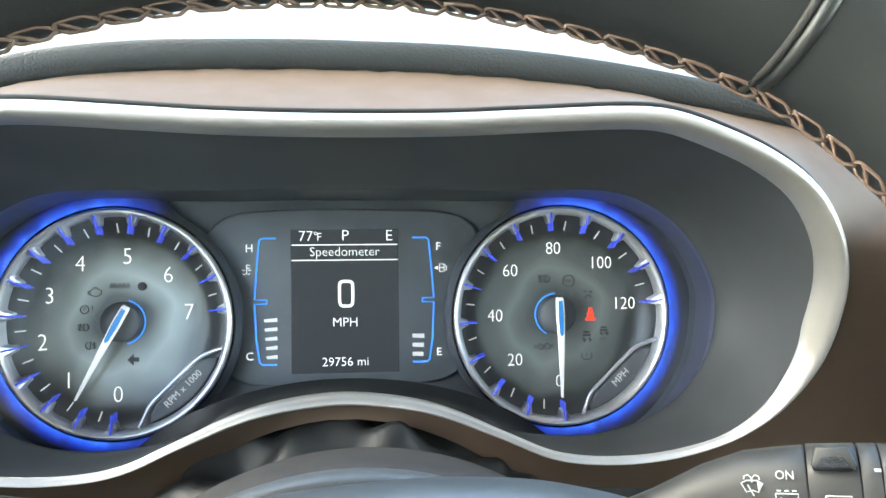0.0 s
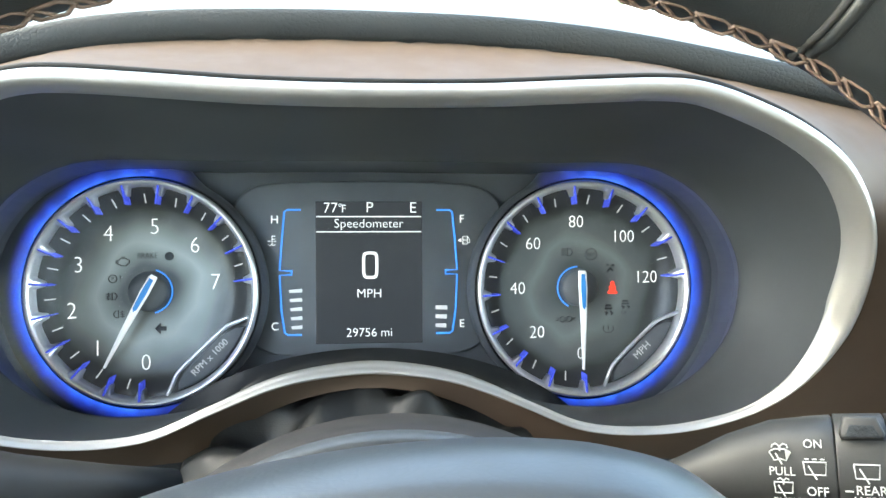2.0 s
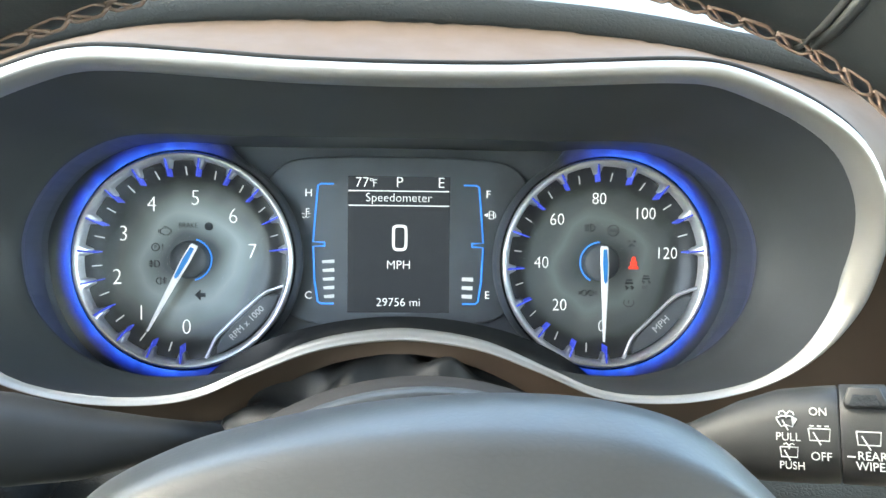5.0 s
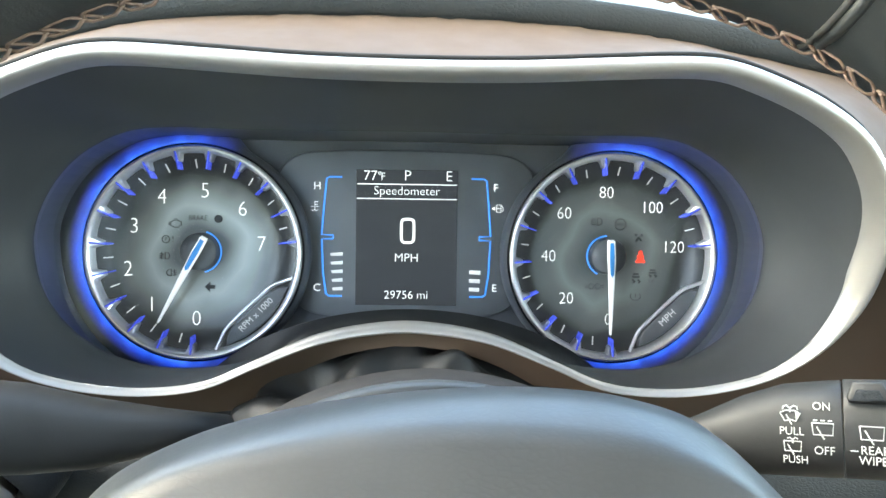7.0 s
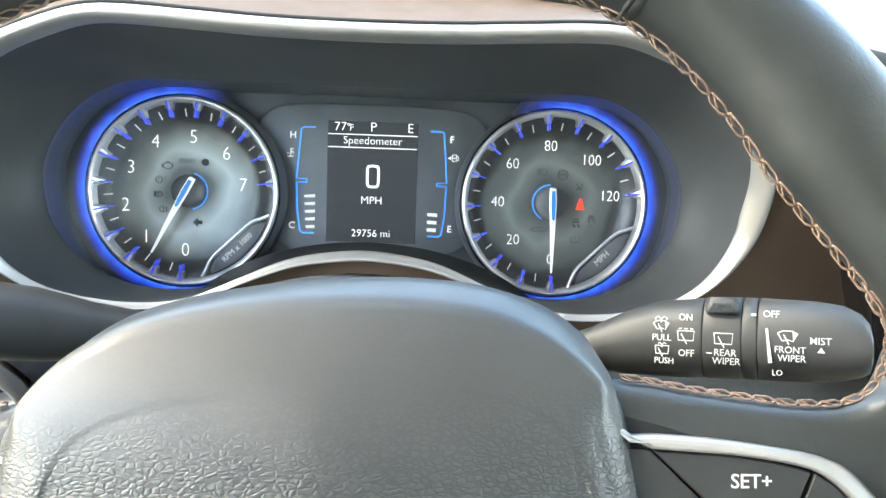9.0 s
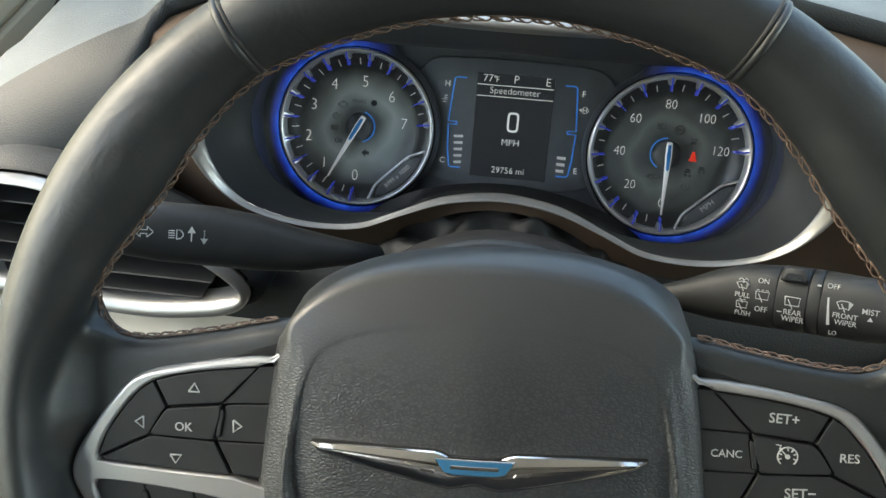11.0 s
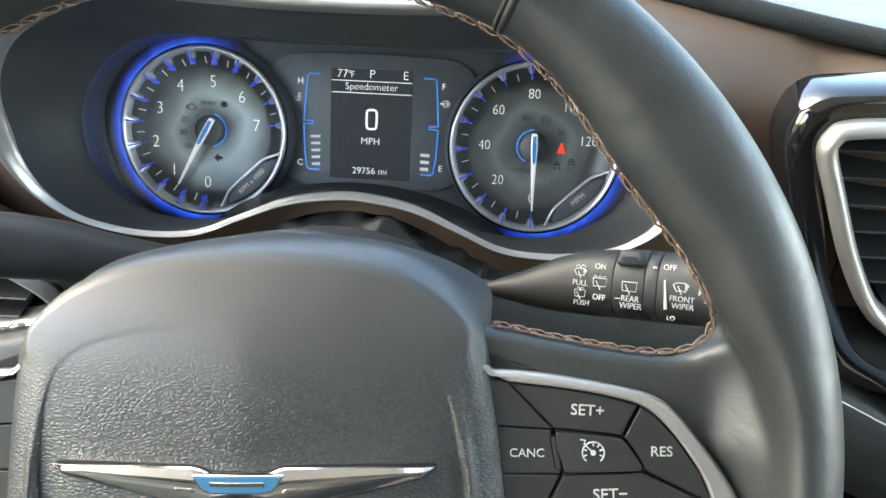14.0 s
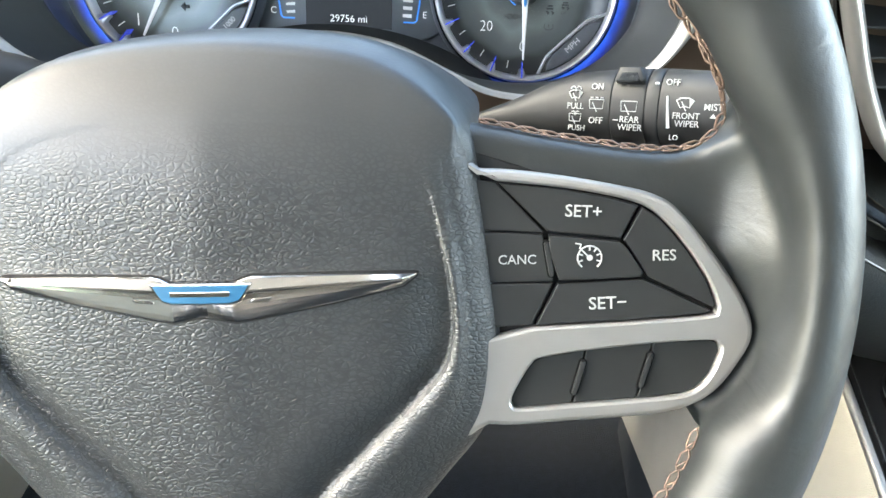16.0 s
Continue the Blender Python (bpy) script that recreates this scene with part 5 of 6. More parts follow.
part("middle_ring", stalk_body([(19.9, 15.6, -14.5, 0.0262), (20.2, 16.4, -15.0, 0.027), (24.8, 16.4, -14.9, 0.027), (25.1, 15.7, -14.3, 0.0262)]), M_PLASTIC, wiper, flip=True)
part("front_knob", stalk_body([(25.4, 15.7, -14.2, 0.0262), (25.8, 16.4, -14.9, 0.0275), (45, 15.6, -14.4, 0.027), (54, 14.2, -13.2, 0.026), (59.5, 11.2, -11.6, 0.023), (62.2, 7.5, -10, 0.017), (63, 3, -6, 0.009)]), M_PLASTIC, wiper, "rotating end knob", flip=True)
bm = slab(bmesh.new(), mm([(7.4, 9.0), (18.2, 9.0), (19.0, 10.6), (17.0, 15.4), (8.6, 15.4), (6.9, 10.6)]), -0.006, 0.0010, 0.0009)
part("thumb_grip", bm, M_PLASTIC, wiper, "raised thumb grip")
# raised dark plate that stands in for the shade inside the grip's slot
bm = slab(bmesh.new(), mm([(8.2, 9.5), (17.6, 9.5), (16.0, 13.0), (9.8, 13.0)]), 0.0004, 0.0013, 0.0004)
part("slot_shade", bm, M_CARPET, wiper, "dark plate for the shaded slot of the thumb grip")
S_Z = 0.12


for text, x, y, size in (("PULL", -9.1, -0.9, 3.4), ("PUSH", -8.2, -9.7, 3.2), ("ON", -0.3, 7.2, 3.4), ("OFF", 0.2, -6.4, 3.5), ("REAR", 14.2, -5.5, 3.5), ("WIPER", 14.6, -8.6, 3.5), ("FRONT", 36.4, -3.2, 3.3), ("WIPER", 37.0, -6.2, 3.3), ("OFF", 30.0, 9.6, 3.3), ("MIST", 46.4, 0.4, 3.5), ("LO", 32.2, -11.6, 2.8)):
    zz = S_Z - (1.2 if abs(y) > 9 else 0.5 if abs(y) > 6.5 else 0)
    lettering("marking_text", text, size * MM * 1.04, M_PRINT, wiper, at2(x, y, zz + 0.1), wide=0.94, bold=0.002)


def stalk_icon(name, owner, strokes, w=0.00041, z=0.2):
    bm = bmesh.new()
    for q in strokes:
        stroke(bm, mm(q), w, (z - 0.4) * MM, z * MM)
    return part(name, bm, M_PRINT, owner, smooth=False)


def shield(cx, cy, k):
    return [[(cx + x * k, cy + y * k) for x, y in s] for s in ([(-3, 1.6), (-1.4, 2.4), (1.4, 2.4), (3, 1.6), (1.6, -0.9), (0, -0.4), (-1.6, -0.9), (-3, 1.6)], [(0.4, -2.0), (-1.2, 1.2)])]


def box_icon(cx, cy, k):
    return [[(cx + x * k, cy + y * k) for x, y in s] for s in ([(-2.8, 1.9), (2.8, 1.9), (2.5, -1.4), (-2.5, -1.4), (-2.8, 1.9)], [(-1.6, 0.9), (0.3, -2.6)])]


stalk_icon("washer_icon", wiper, shield(-9.4, 3.2, 1.0) + [[(-9.4, 5.0), (-9.5, 6.4), (-10.4, 7.2), (-11.4, 6.8), (-11.6, 5.9)], [(-9.4, 5.0), (-9.3, 6.4), (-8.4, 7.2), (-7.4, 6.8), (-7.2, 5.9)]])
stalk_icon("rear_washer_icon", wiper, box_icon(-8.9, -5.7, 0.92) + [[(-8.9, -4.6), (-9.0, -3.4), (-9.7, -2.8), (-10.5, -3.2)], [(-8.9, -4.6), (-8.8, -3.4), (-8.1, -2.8), (-7.3, -3.2)]])
stalk_icon("interval_icon", wiper, box_icon(-0.1, 0.0, 1.1) + [[(-2.8, 2.9), (-1.6, 2.9)], [(-0.7, 2.9), (0.5, 2.9)], [(1.4, 2.9), (2.6, 2.9)]])
stalk_icon("rear_wiper_icon", wiper, box_icon(13.5, -0.5, 1.2) + [[(7.4, -5.8), (9.6, -5.8)]])
stalk_icon("front_wiper_icon", wiper, shield(35.6, 1.0, 1.12))
stalk_icon("pointer_mark", wiper, [[(23.2, 9.1), (24.9, 9.1)]], 0.0009)
part("speed_wedge", slab(bmesh.new(), mm([(28.2, 4.2), (28.9, 4.4), (30.5, -8.0), (29.2, -8.2)]), -0.0006, 0.0002, 0.0001), M_PRINT, wiper, smooth=False)
part("mist_mark", slab(bmesh.new(), mm([(45.4, -3.6), (47.8, -3.6), (46.6, -1.8)]), -0.0004, 0.0002, 0.0001), M_PRINT, wiper, smooth=False)

LS = stalk_frame(-1)
turn_stalk = thing("turn_signal_stalk", LS, "black turn signal stalk with white lamp symbols", "turn signal stalk")
part("body", stalk_body([(-36, 4, -4, 0.010), (-34.5, 9, -7, 0.018), (-31, 12.5, -10, 0.023), (-24, 15, -12.5, 0.026), (-8, 16.2, -15, 0.028), (20, 15.4, -17, 0.029), (45, 12, -18.4, 0.027), (65, 6.5, -18.2, 0.024), (90, 1.5, -14, 0.018), (112, -2, -13, 0.014)]), M_PLASTIC, turn_stalk, flip=True)
TURN = [(-16.4 + x * 1.6, 0.7 + y * 1.6) for x, y in ((-2.8, 0), (-1.0, 1.7), (-1.0, 0.6), (1.0, 0.6), (1.0, 1.7), (2.8, 0), (1.0, -1.7), (1.0, -0.6), (-1.0, -0.6), (-1.0, -1.7), (-2.8, 0))]
stalk_icon("turn_icon", turn_stalk, [list(q) for q in zip(TURN, TURN[1:])], 0.00042)
stalk_icon("beam_icon", turn_stalk, [[(x * 1.25 - 0.6, y * 1.2) for x, y in q] for q in LAMP], 0.0006)
stalk_icon("up_arrow", turn_stalk, [[(6.7, -3.4), (6.7, 1.6)]], 0.0006)
part("up_arrow_head", slab(bmesh.new(), mm([(4.7, 1.0), (8.7, 1.0), (6.7, 4.4)]), -0.0002, 0.0002, 0.0001), M_PRINT, turn_stalk, smooth=False)
stalk_icon("down_arrow", turn_stalk, [[(13, 2.6), (13, 1.9)], [(13, 1.4), (13, 0.7)], [(13, 0.2), (13, -0.5)], [(13, -1.0), (13, -1.7)]], 0.0006)
part("down_arrow_head", slab(bmesh.new(), mm([(11.1, -1.6), (14.9, -1.6), (13, -4.6)]), -0.0002, 0.0002, 0.0001), M_PRINT, turn_stalk, smooth=False)

# ---- dashboard ----
dash = thing("dashboard", pose(0, 0, 0), "black grained dashboard with a bronze painted panel round the cluster", "dashboard")


def edge_at(x):
    """Depth and height of the edge where the black pad meets the bronze panel."""
    pts = [(-0.45, 0.29, 1.03), (-0.345, 0.303, 1.088), (-0.30, 0.311, 1.122), (-0.26, 0.318, 1.152), (-0.225, 0.326, 1.174), (-0.19, 0.334, 1.188), (-0.13, 0.343, 1.209), (-0.085, 0.347, 1.2155), (-0.02, 0.349, 1.2170), (0.05, 0.347, 1.2160), (0.10, 0.343, 1.2120), (0.15, 0.338, 1.2040), (0.20, 0.334, 1.1950), (0.28, 0.330, 1.1810), (0.40, 0.326, 1.168), (0.7, 0.325, 1.160), (1.1, 0.325, 1.155)]
    for a, b in zip(pts, pts[1:]):
        if x <= b[0]:
            f = (x - a[0]) / (b[0] - a[0])
            f = min(max(f, 0), 1)
            g = f
            return a[1] + (b[1] - a[1]) * g, a[2] + (b[2] - a[2]) * g
    return pts[-1][1:]


def smooth_edge(x):
    s = [edge_at(x + d) for d in (-0.02, -0.01, 0, 0.01, 0.02)]
    return sum(q[0] for q in s) / 5, sum(q[1] for q in s) / 5


bm = bmesh.new()
rr = []
for i in range(151):
    x = -0.352 + 1.42 * (i / 150) ** 1.3
    end = max(0.0, (-0.335 - x) / 0.017)
    y, z = smooth_edge(max(x, -0.345))
    z -= 0.13 * end ** 2
    left = min(max((-0.20 - x) / 0.14, 0), 1)
    left = left * left * (3 - 2 * left)
    lip = 0.0125 + 0.002 * left
    prof = [(0.026, -0.004, 0), (0.004, -0.0015, 0), (0.0, 0.0, 0), (-0.0018, 0.0025, 0), (-0.0014, lip * 0.84, 0), (0.0003, lip * 0.96, 0.001), (0.0035, lip + 0.0003, 0.002), (0.012, lip + 0.0010, 0.008), (0.03, lip + 0.0025, 0.016), (0.07, lip + 0.0065, 0.026), (0.13, lip + 0.0105, 0.036), (0.20, lip + 0.0125, 0.046), (0.30, lip + 0.0105, 0.052), (0.45, lip, 0.05), (0.62, lip - 0.024, 0.035)]
    roll = min(max((-0.206 - x) / 0.020, 0), 1)
    roll = roll * roll * (3 - 2 * roll)
    row = [Vector((x, y + a - left * (0.0, 0.010, 0.018, 0.0175, 0.0125, 0.0095, 0.006, 0.002)[min(k, 7)] * (k < 8), z + b + c * left)) for k, (a, b, c) in enumerate(prof)]
    for k in range(9):
        f = math.pi / 2 * k / 9
        front = Vector((x, y - 0.034, z - 0.045))
        row[k] = row[k].lerp(Vector((x, front.y + (row[9].y - front.y) * (1 - math.cos(f)), front.z + (row[9].z - front.z) * math.sin(f))), roll)
    rr.append(row)
loft(bm, [row[5:] for row in rr], False)
part("top_pad", bm, M_DASH_LIT, dash, "black grained top pad, paled for the sky's glare")
# the pad's front edge takes the darker copy, its shade put into the colour
bm = bmesh.new()
loft(bm, [row[:6] for row in rr], False)
part("pad_lip", bm, M_DASH_SHADE, dash, "front edge of the top pad, darkened for its shade")

bm = bmesh.new()
rr = []
for i in range(17):
    x = -0.460 + 0.148 * i / 16
    f = i / 16
    rr.append([Vector((x, 0.52, 1.02)), Vector((x, 0.535 - 0.05 * f, 1.085 + 0.03 * f)), Vector((x, 0.56, 1.108 + 0.03 * f)), Vector((x, 0.60, 1.126 + 0.022 * f)), Vector((x, 0.64, 1.139 + 0.015 * f)), Vector((x, 0.668, 1.1455 + 0.008 * f)), Vector((x, 0.676, 1.142 + 0.008 * f)), Vector((x, 0.68, 1.05))])
loft(bm, rr, False)
part("pad_corner", bm, M_MATT, dash, "black corner of the top pad", flip=True)

def slope_depth(z, ye, ze):
    """Depth of the bronze slope that joins the pad's edge to the glossy panel's top."""
    f = min(max((ze - 0.002 - z) / 0.040, 0), 1)
    return ye + 0.0065 + (0.297 - ye - 0.0065) * (1 - (1 - f) ** 1.6) + max(0.0, 1.14 - z) * 0.06


# bronze panel round the bezel, out to a rounded frame
target = []
for i, p in enumerate(bez):
    o = bezel_out(i)
    a = math.atan2(p.z - 1.14, p.x)
    dirv = Vector((math.cos(a), 0, math.sin(a)))
    # meet a box: left -0.226, right 0.245, top the pad's edge, bottom 1.03
    t = 9.0
    if dirv.x > 1e-4:
        t = min(t, 0.245 / dirv.x)
    if dirv.x < -1e-4:
        t = min(t, -0.226 / dirv.x)
    if dirv.z < -1e-4:
        k = 0.03
        while 1.14 + dirv.z * k > max(1.03, 1.0790 - 0.050 * (dirv.x * k / 0.092) ** 2):
            k += 0.0005
        t = min(t, k)
    q = Vector((dirv.x * t, 0, 1.14 + dirv.z * t)) if t < 9 else None
    if dirv.z > 0:
        for k in range(1, 400):
            xx, zz = dirv.x * k * 0.001, 1.14 + dirv.z * k * 0.001
            if zz > smooth_edge(xx)[1] + 0.0008:
                if q is None or k * 0.001 < t:
                    q = Vector((xx, 0, zz))
                break
    # towards the glossy panel it leans out into a slope
    ye, ze = smooth_edge(q.x)
    lean = min(max((q.x - 0.16) / 0.085, 0), 1)
    lean = lean * lean * (3 - 2 * lean)
    topf = min(max((q.z - 1.10) / 0.08, 0), 1)
    q.y = (0.318 * (1 - topf) + (ye + 0.004) * topf) * (1 - lean) + slope_depth(q.z, ye, ze) * lean
    target.append(q)
bm = bmesh.new()
rr = []
for f in (0.0, 0.04, 0.12, 0.3, 0.55, 0.8, 1.0):
    row = []
    for i, (p, q) in enumerate(zip(bez, target)):
        v = p.lerp(q, f)
        e = f
        start = p.y + 0.0052
        v.y = start + (q.y - start) * (e ** 1.3 if q.z < 1.17 else e)
        row.append(v)
    rr.append(row)
loft(bm, rr)
part("bronze_panel", bm, M_BROWN, dash, "bronze painted trim panel")

# dark front beside and below the cluster
for x0, x1, n in ((-0.37, -0.222, 24), (0.240, 1.07, 100)):
    bm = bmesh.new()
    rr = []
    for i in range(n + 1):
        x = x0 + (x1 - x0) * i / n
        y, z = smooth_edge(x)
        left = 1 if x < 0 else 0
        lo = 0.004 if left else 0.0085
        if left:
            rr.append([Vector((x, y + lo, z - 0.002)), Vector((x, y + lo - 0.006, z - 0.02)), Vector((x, y + lo - 0.030, 1.13 if z > 1.16 else z - 0.035)), Vector((x, 0.275, 1.105 if z > 1.16 else z - 0.05)), Vector((x, 0.265, 1.045))])
        else:
            # turns from the slope beside the cluster into a shelf above the glossy panel
            w = min(max((x - 0.245) / 0.035, 0), 1)
            w = w * w * (3 - 2 * w)
            face = [(slope_depth(h, y, z) + 0.0004, h) for h in (z - 0.002, z - 0.010, z - 0.020, z - 0.042, 1.13, 1.045)]
            shelf = [(y + lo, z - 0.002), (y - 0.014, z - 0.0045), (0.296, z - 0.0085), (0.288, z - 0.013), (0.290, 1.14), (0.300, 1.045)]
            rr.append([Vector((x, p[0] + (q[0] - p[0]) * w, p[1] + (q[1] - p[1]) * w)) for p, q in zip(face, shelf)])
    loft(bm, rr, False)
    if x0 < 0:
        part("front_panel", bm, M_DASH_SHADE, dash, "black grained front panel")
    else:
        part("bronze_strip", bm, M_BROWN, dash, "bronze painted strip above the centre stack")
bm = bmesh.new()
rr = []
for i in range(61):
    x = -0.37 + 1.44 * i / 60
    rr.append([Vector((x, 0.322, 1.050)), Vector((x, 0.295, 1.035)), Vector((x, 0.285, 1.02)), Vector((x, 0.288, 0.995)), Vector((x, 0.34, 0.94)), Vector((x, 0.42, 0.80)), Vector((x, 0.62, 0.55))])
loft(bm, rr, False)
part("lower_panel", bm, M_DASH_SHADE, dash, "black grained lower panel")

# lower beige knee panel
bm = bmesh.new()
rr = []
for i in range(31):
    x = -0.37 + 0.37 * i / 30
    rr.append([Vector((x, 0.292, 0.996)), Vector((x, 0.273, 0.9915)), Vector((x, 0.268, 0.980)), Vector((x, 0.290, 0.93)), Vector((x, 0.34, 0.80)), Vector((x, 0.42, 0.70))])
loft(bm, rr, False)
part("knee_panel", bm, M_BEIGE, dash, "beige lower panel")


def vent_loop(pts, y, n=6):
    return curve([Vector((x, y, z)) for x, z in pts], n, True)


# left air vent
LV = [(-0.30, 1.107), (-0.275, 1.1095), (-0.245, 1.105), (-0.20, 1.088), (-0.165, 1.068), (-0.147, 1.053), (-0.143, 1.042), (-0.152, 1.032), (-0.170, 1.026), (-0.21, 1.021), (-0.26, 1.024), (-0.31, 1.030), (-0.335, 1.037), (-0.345, 1.050), (-0.335, 1.075), (-0.318, 1.098)]
left_vent = thing("air_vent", pose(0, 0, 0), "black slatted air vent with a silver surround at the door end", "air vent")
lv = even(vent_loop(LV, 0.2466), 120, True)


def vent_ring(line, w, name, owner, label):
    bm = bmesh.new()
    rr_ = []
    for u, d in ((0.0, 0.006), (0.0, 0.0), (0.25, -0.0028), (0.5, -0.0036), (0.75, -0.0022), (1.0, 0.002), (1.0, 0.014)):
        row = []
        for i, p in enumerate(line):
            t = line[(i + 1) % len(line)] - line[i - 1]
            o = Vector((t.z, 0, -t.x)).normalized()
            row.append(p + o * (u * w(p)) + Vector((0, d, 0)))
        rr_.append(row)
    loft(bm, rr_)
    return part(name, bm, M_SATIN, owner, label, flip=True), rr_[-1], rr_[0]


r_, inner_l, outer_l = vent_ring(lv, lambda p: 0.0040 + 0.0075 * min(max((1.05 - p.z) / 0.02, 0), 1), "surround", left_vent, "satin silver surround")
bm = bmesh.new()
loft(bm, [inner_l, [p + Vector((0, 0.035, 0)) for p in inner_l]], True, False, True)
part("duct", bm, M_MATT, left_vent, smooth=False)
bm = bmesh.new()
loft(bm, [[p + (p - Vector((-0.245, p.y, 1.065))) * 0.07 + Vector((0, 0.03, 0)) for p in outer_l], [p + (p - Vector((-0.245, p.y, 1.065))) * 0.06 + Vector((0, 0.006, 0)) for p in outer_l], [p + Vector((0, 0.004, 0)) for p in outer_l]])
part("housing", bm, M_DASH_SHADE, left_vent, "black vent housing")
for z, x0, x1 in ((1.092, -0.300, -0.228), (1.078, -0.312, -0.192), (1.064, -0.318, -0.172), (1.050, -0.322, -0.165), (1.038, -0.315, -0.172)):
    bm = bmesh.new()
    rr_ = []
    for k in range(9):
        x = x0 + (x1 - x0) * k / 8
        rr_.append([Vector((x, 0.2490, z)), Vector((x, 0.2484, z + 0.0006)), Vector((x, 0.2490, z + 0.0012)), Vector((x, 0.270, z + 0.004)), Vector((x, 0.270, z + 0.0028))])
    loft(bm, rr_, True, True, True)
    part("slat", bm, M_PLASTIC, left_vent, smooth=False)
bm = bmesh.new()
tube(bm, [Vector((-0.2975, 0.2455, 1.078)), Vector((-0.2935, 0.2425, 1.088)), Vector((-0.2890, 0.2435, 1.097))], [0.0052, 0.006, 0.0052], 14)
part("thumb_wheel", bm, M_PLASTIC, left_vent, "ribbed thumb wheel")
for k in range(4):
    z = 1.080 + 0.0048 * k
    x = -0.2967 + 0.0022 * k
    part("thumb_mark", bar(bmesh.new(), (x - 0.0022, z), (x + 0.0022, z + 0.0004), 0.0016, 0, 0.0006, Matrix(((1, 0, 0, 0), (0, 0, -1, 0.2375), (0, 1, 0, 0), (0, 0, 0, 1)))), M_PRINT, left_vent, smooth=False)

# right air vent in its piano black panel
right_panel = thing("centre_stack", pose(0, 0, 0), "piano black centre stack panel beside the bronze trim", "centre stack")
GP = [(0.2165, 1.150), (0.218, 1.168), (0.224, 1.1765), (0.238, 1.181), (0.30, 1.184), (0.42, 1.183), (0.47, 1.178), (0.485, 1.165), (0.48, 1.12), (0.455, 1.04), (0.43, 0.99), (0.38, 0.965), (0.34, 0.985), (0.30, 1.011), (0.268, 1.032), (0.243, 1.075), (0.227, 1.118)]
gp = even(vent_loop(GP, 0.268), 140, True)
gc = Vector((0.35, 0.268, 1.09))
bm = bmesh.new()
loft(bm, [[gc + (p - gc) * s + Vector((0, d, 0)) for p in gp] for s, d in ((0.998, 0.026), (1.0, 0.016), (0.997, 0.009), (0.985, 0.003), (0.962, -0.0006), (0.935, -0.0012), (0.86, -0.0005))])
part("panel", bm, M_GLOSS, right_panel, "glossy black panel", flip=True)
right_vent = thing("air_vent", pose(0, 0, 0), "black slatted air vent with a satin silver surround", "air vent")
RV = [(0.2305, 1.152), (0.2325, 1.162), (0.240, 1.1675), (0.27, 1.170), (0.34, 1.1715), (0.40, 1.170), (0.412, 1.163), (0.413, 1.15), (0.405, 1.10), (0.39, 1.05), (0.375, 1.032), (0.35, 1.028), (0.325, 1.033), (0.306, 1.042), (0.290, 1.053), (0.274, 1.067), (0.256, 1.096), (0.240, 1.130)]
rv = even(vent_loop(RV, 0.2615), 140, True)
r_, inner_r, outer_r = vent_ring(rv, lambda p: 0.0088, "surround", right_vent, "satin silver surround")
bm = bmesh.new()
loft(bm, [inner_r, [p + Vector((0, 0.045, 0)) for p in inner_r]], True, False, True)
part("duct", bm, M_MATT, right_vent, smooth=False)
for z, x0 in ((1.148, 0.243), (1.134, 0.247), (1.1195, 0.252), (1.105, 0.258), (1.0905, 0.267), (1.076, 0.278), (1.0615, 0.292)):
    bm = bmesh.new()
    x1 = 0.400 if z > 1.09 else 0.388
    loft(bm, [[Vector((x, 0.276, z)), Vector((x, 0.2754, z + 0.0007)), Vector((x, 0.276, z + 0.0014)), Vector((x, 0.298, z + 0.006)), Vector((x, 0.298, z + 0.0045))] for x in (x0, (x0 + x1) / 2, x1)], True, True, True)
    part("slat", bm, M_PLASTIC, right_vent, smooth=False)
for x in (0.272, 0.296, 0.32, 0.344, 0.368):
    part("vane", slab(bmesh.new(), [(x - 0.0007, 1.050), (x + 0.0007, 1.050), (x + 0.0007, 1.162), (x - 0.0007, 1.162)], -0.004, 0.004, 0.0005, Matrix(((1, 0, 0, 0), (0, 0, -1, 0.301), (0, 1, 0, 0), (0, 0, 0, 1)))), M_MATT, right_vent, smooth=False)

# padded strip and trim line under the glossy panel
bm = bmesh.new()
rr = []
for i in range(33):
    x = 0.245 + 0.40 * i / 32
    top_ = max(1.028 - 0.52 * (x - 0.245), 0.955)
    rr.append([Vector((x, 0.312, top_ - 0.001)), Vector((x, 0.286, top_)), Vector((x, 0.276, top_ - 0.005)), Vector((x, 0.272, top_ - 0.016)), Vector((x, 0.277, top_ - 0.045)), Vector((x, 0.298, top_ - 0.085)), Vector((x, 0.36, top_ - 0.10))])
loft(bm, rr, False)
part("lower_pad", bm, M_DASH_SHADE, right_panel, "dark grained pad under the glossy panel")
part("trim_line", tube(bmesh.new(), [Vector((0.25 + 0.20 * i / 20, 0.2735, 1.0165 - 0.52 * 0.20 * i / 20)) for i in range(21)], 0.0006, 6), M_SATIN, right_panel, "thin silver line")

# centre console beside the footwell
console = thing("centre_console", pose(0, 0, 0), "beige centre console with a silver edge strip and glossy black top", "console")
bm = bmesh.new()
rr = []
for i in range(25):
    f = i / 24
    y = 0.66 - 0.95 * f
    top_ = 0.955 - 0.165 * (0.66 - y)
    low = 0.455 + 0.42 * (0.66 - y) if y > 0.28 else 0.615
    rr.append([Vector((0.290, y, low)), Vector((0.301, y, low + 0.008)), Vector((0.306, y, (low + top_) / 2)), Vector((0.312, y, top_ - 0.02)), Vector((0.315, y, top_ - 0.004)), Vector((0.319, y, top_))])
loft(bm, rr, False)
part("side_panel", bm, M_CREAM, console, "beige side panel")
bm = bmesh.new()
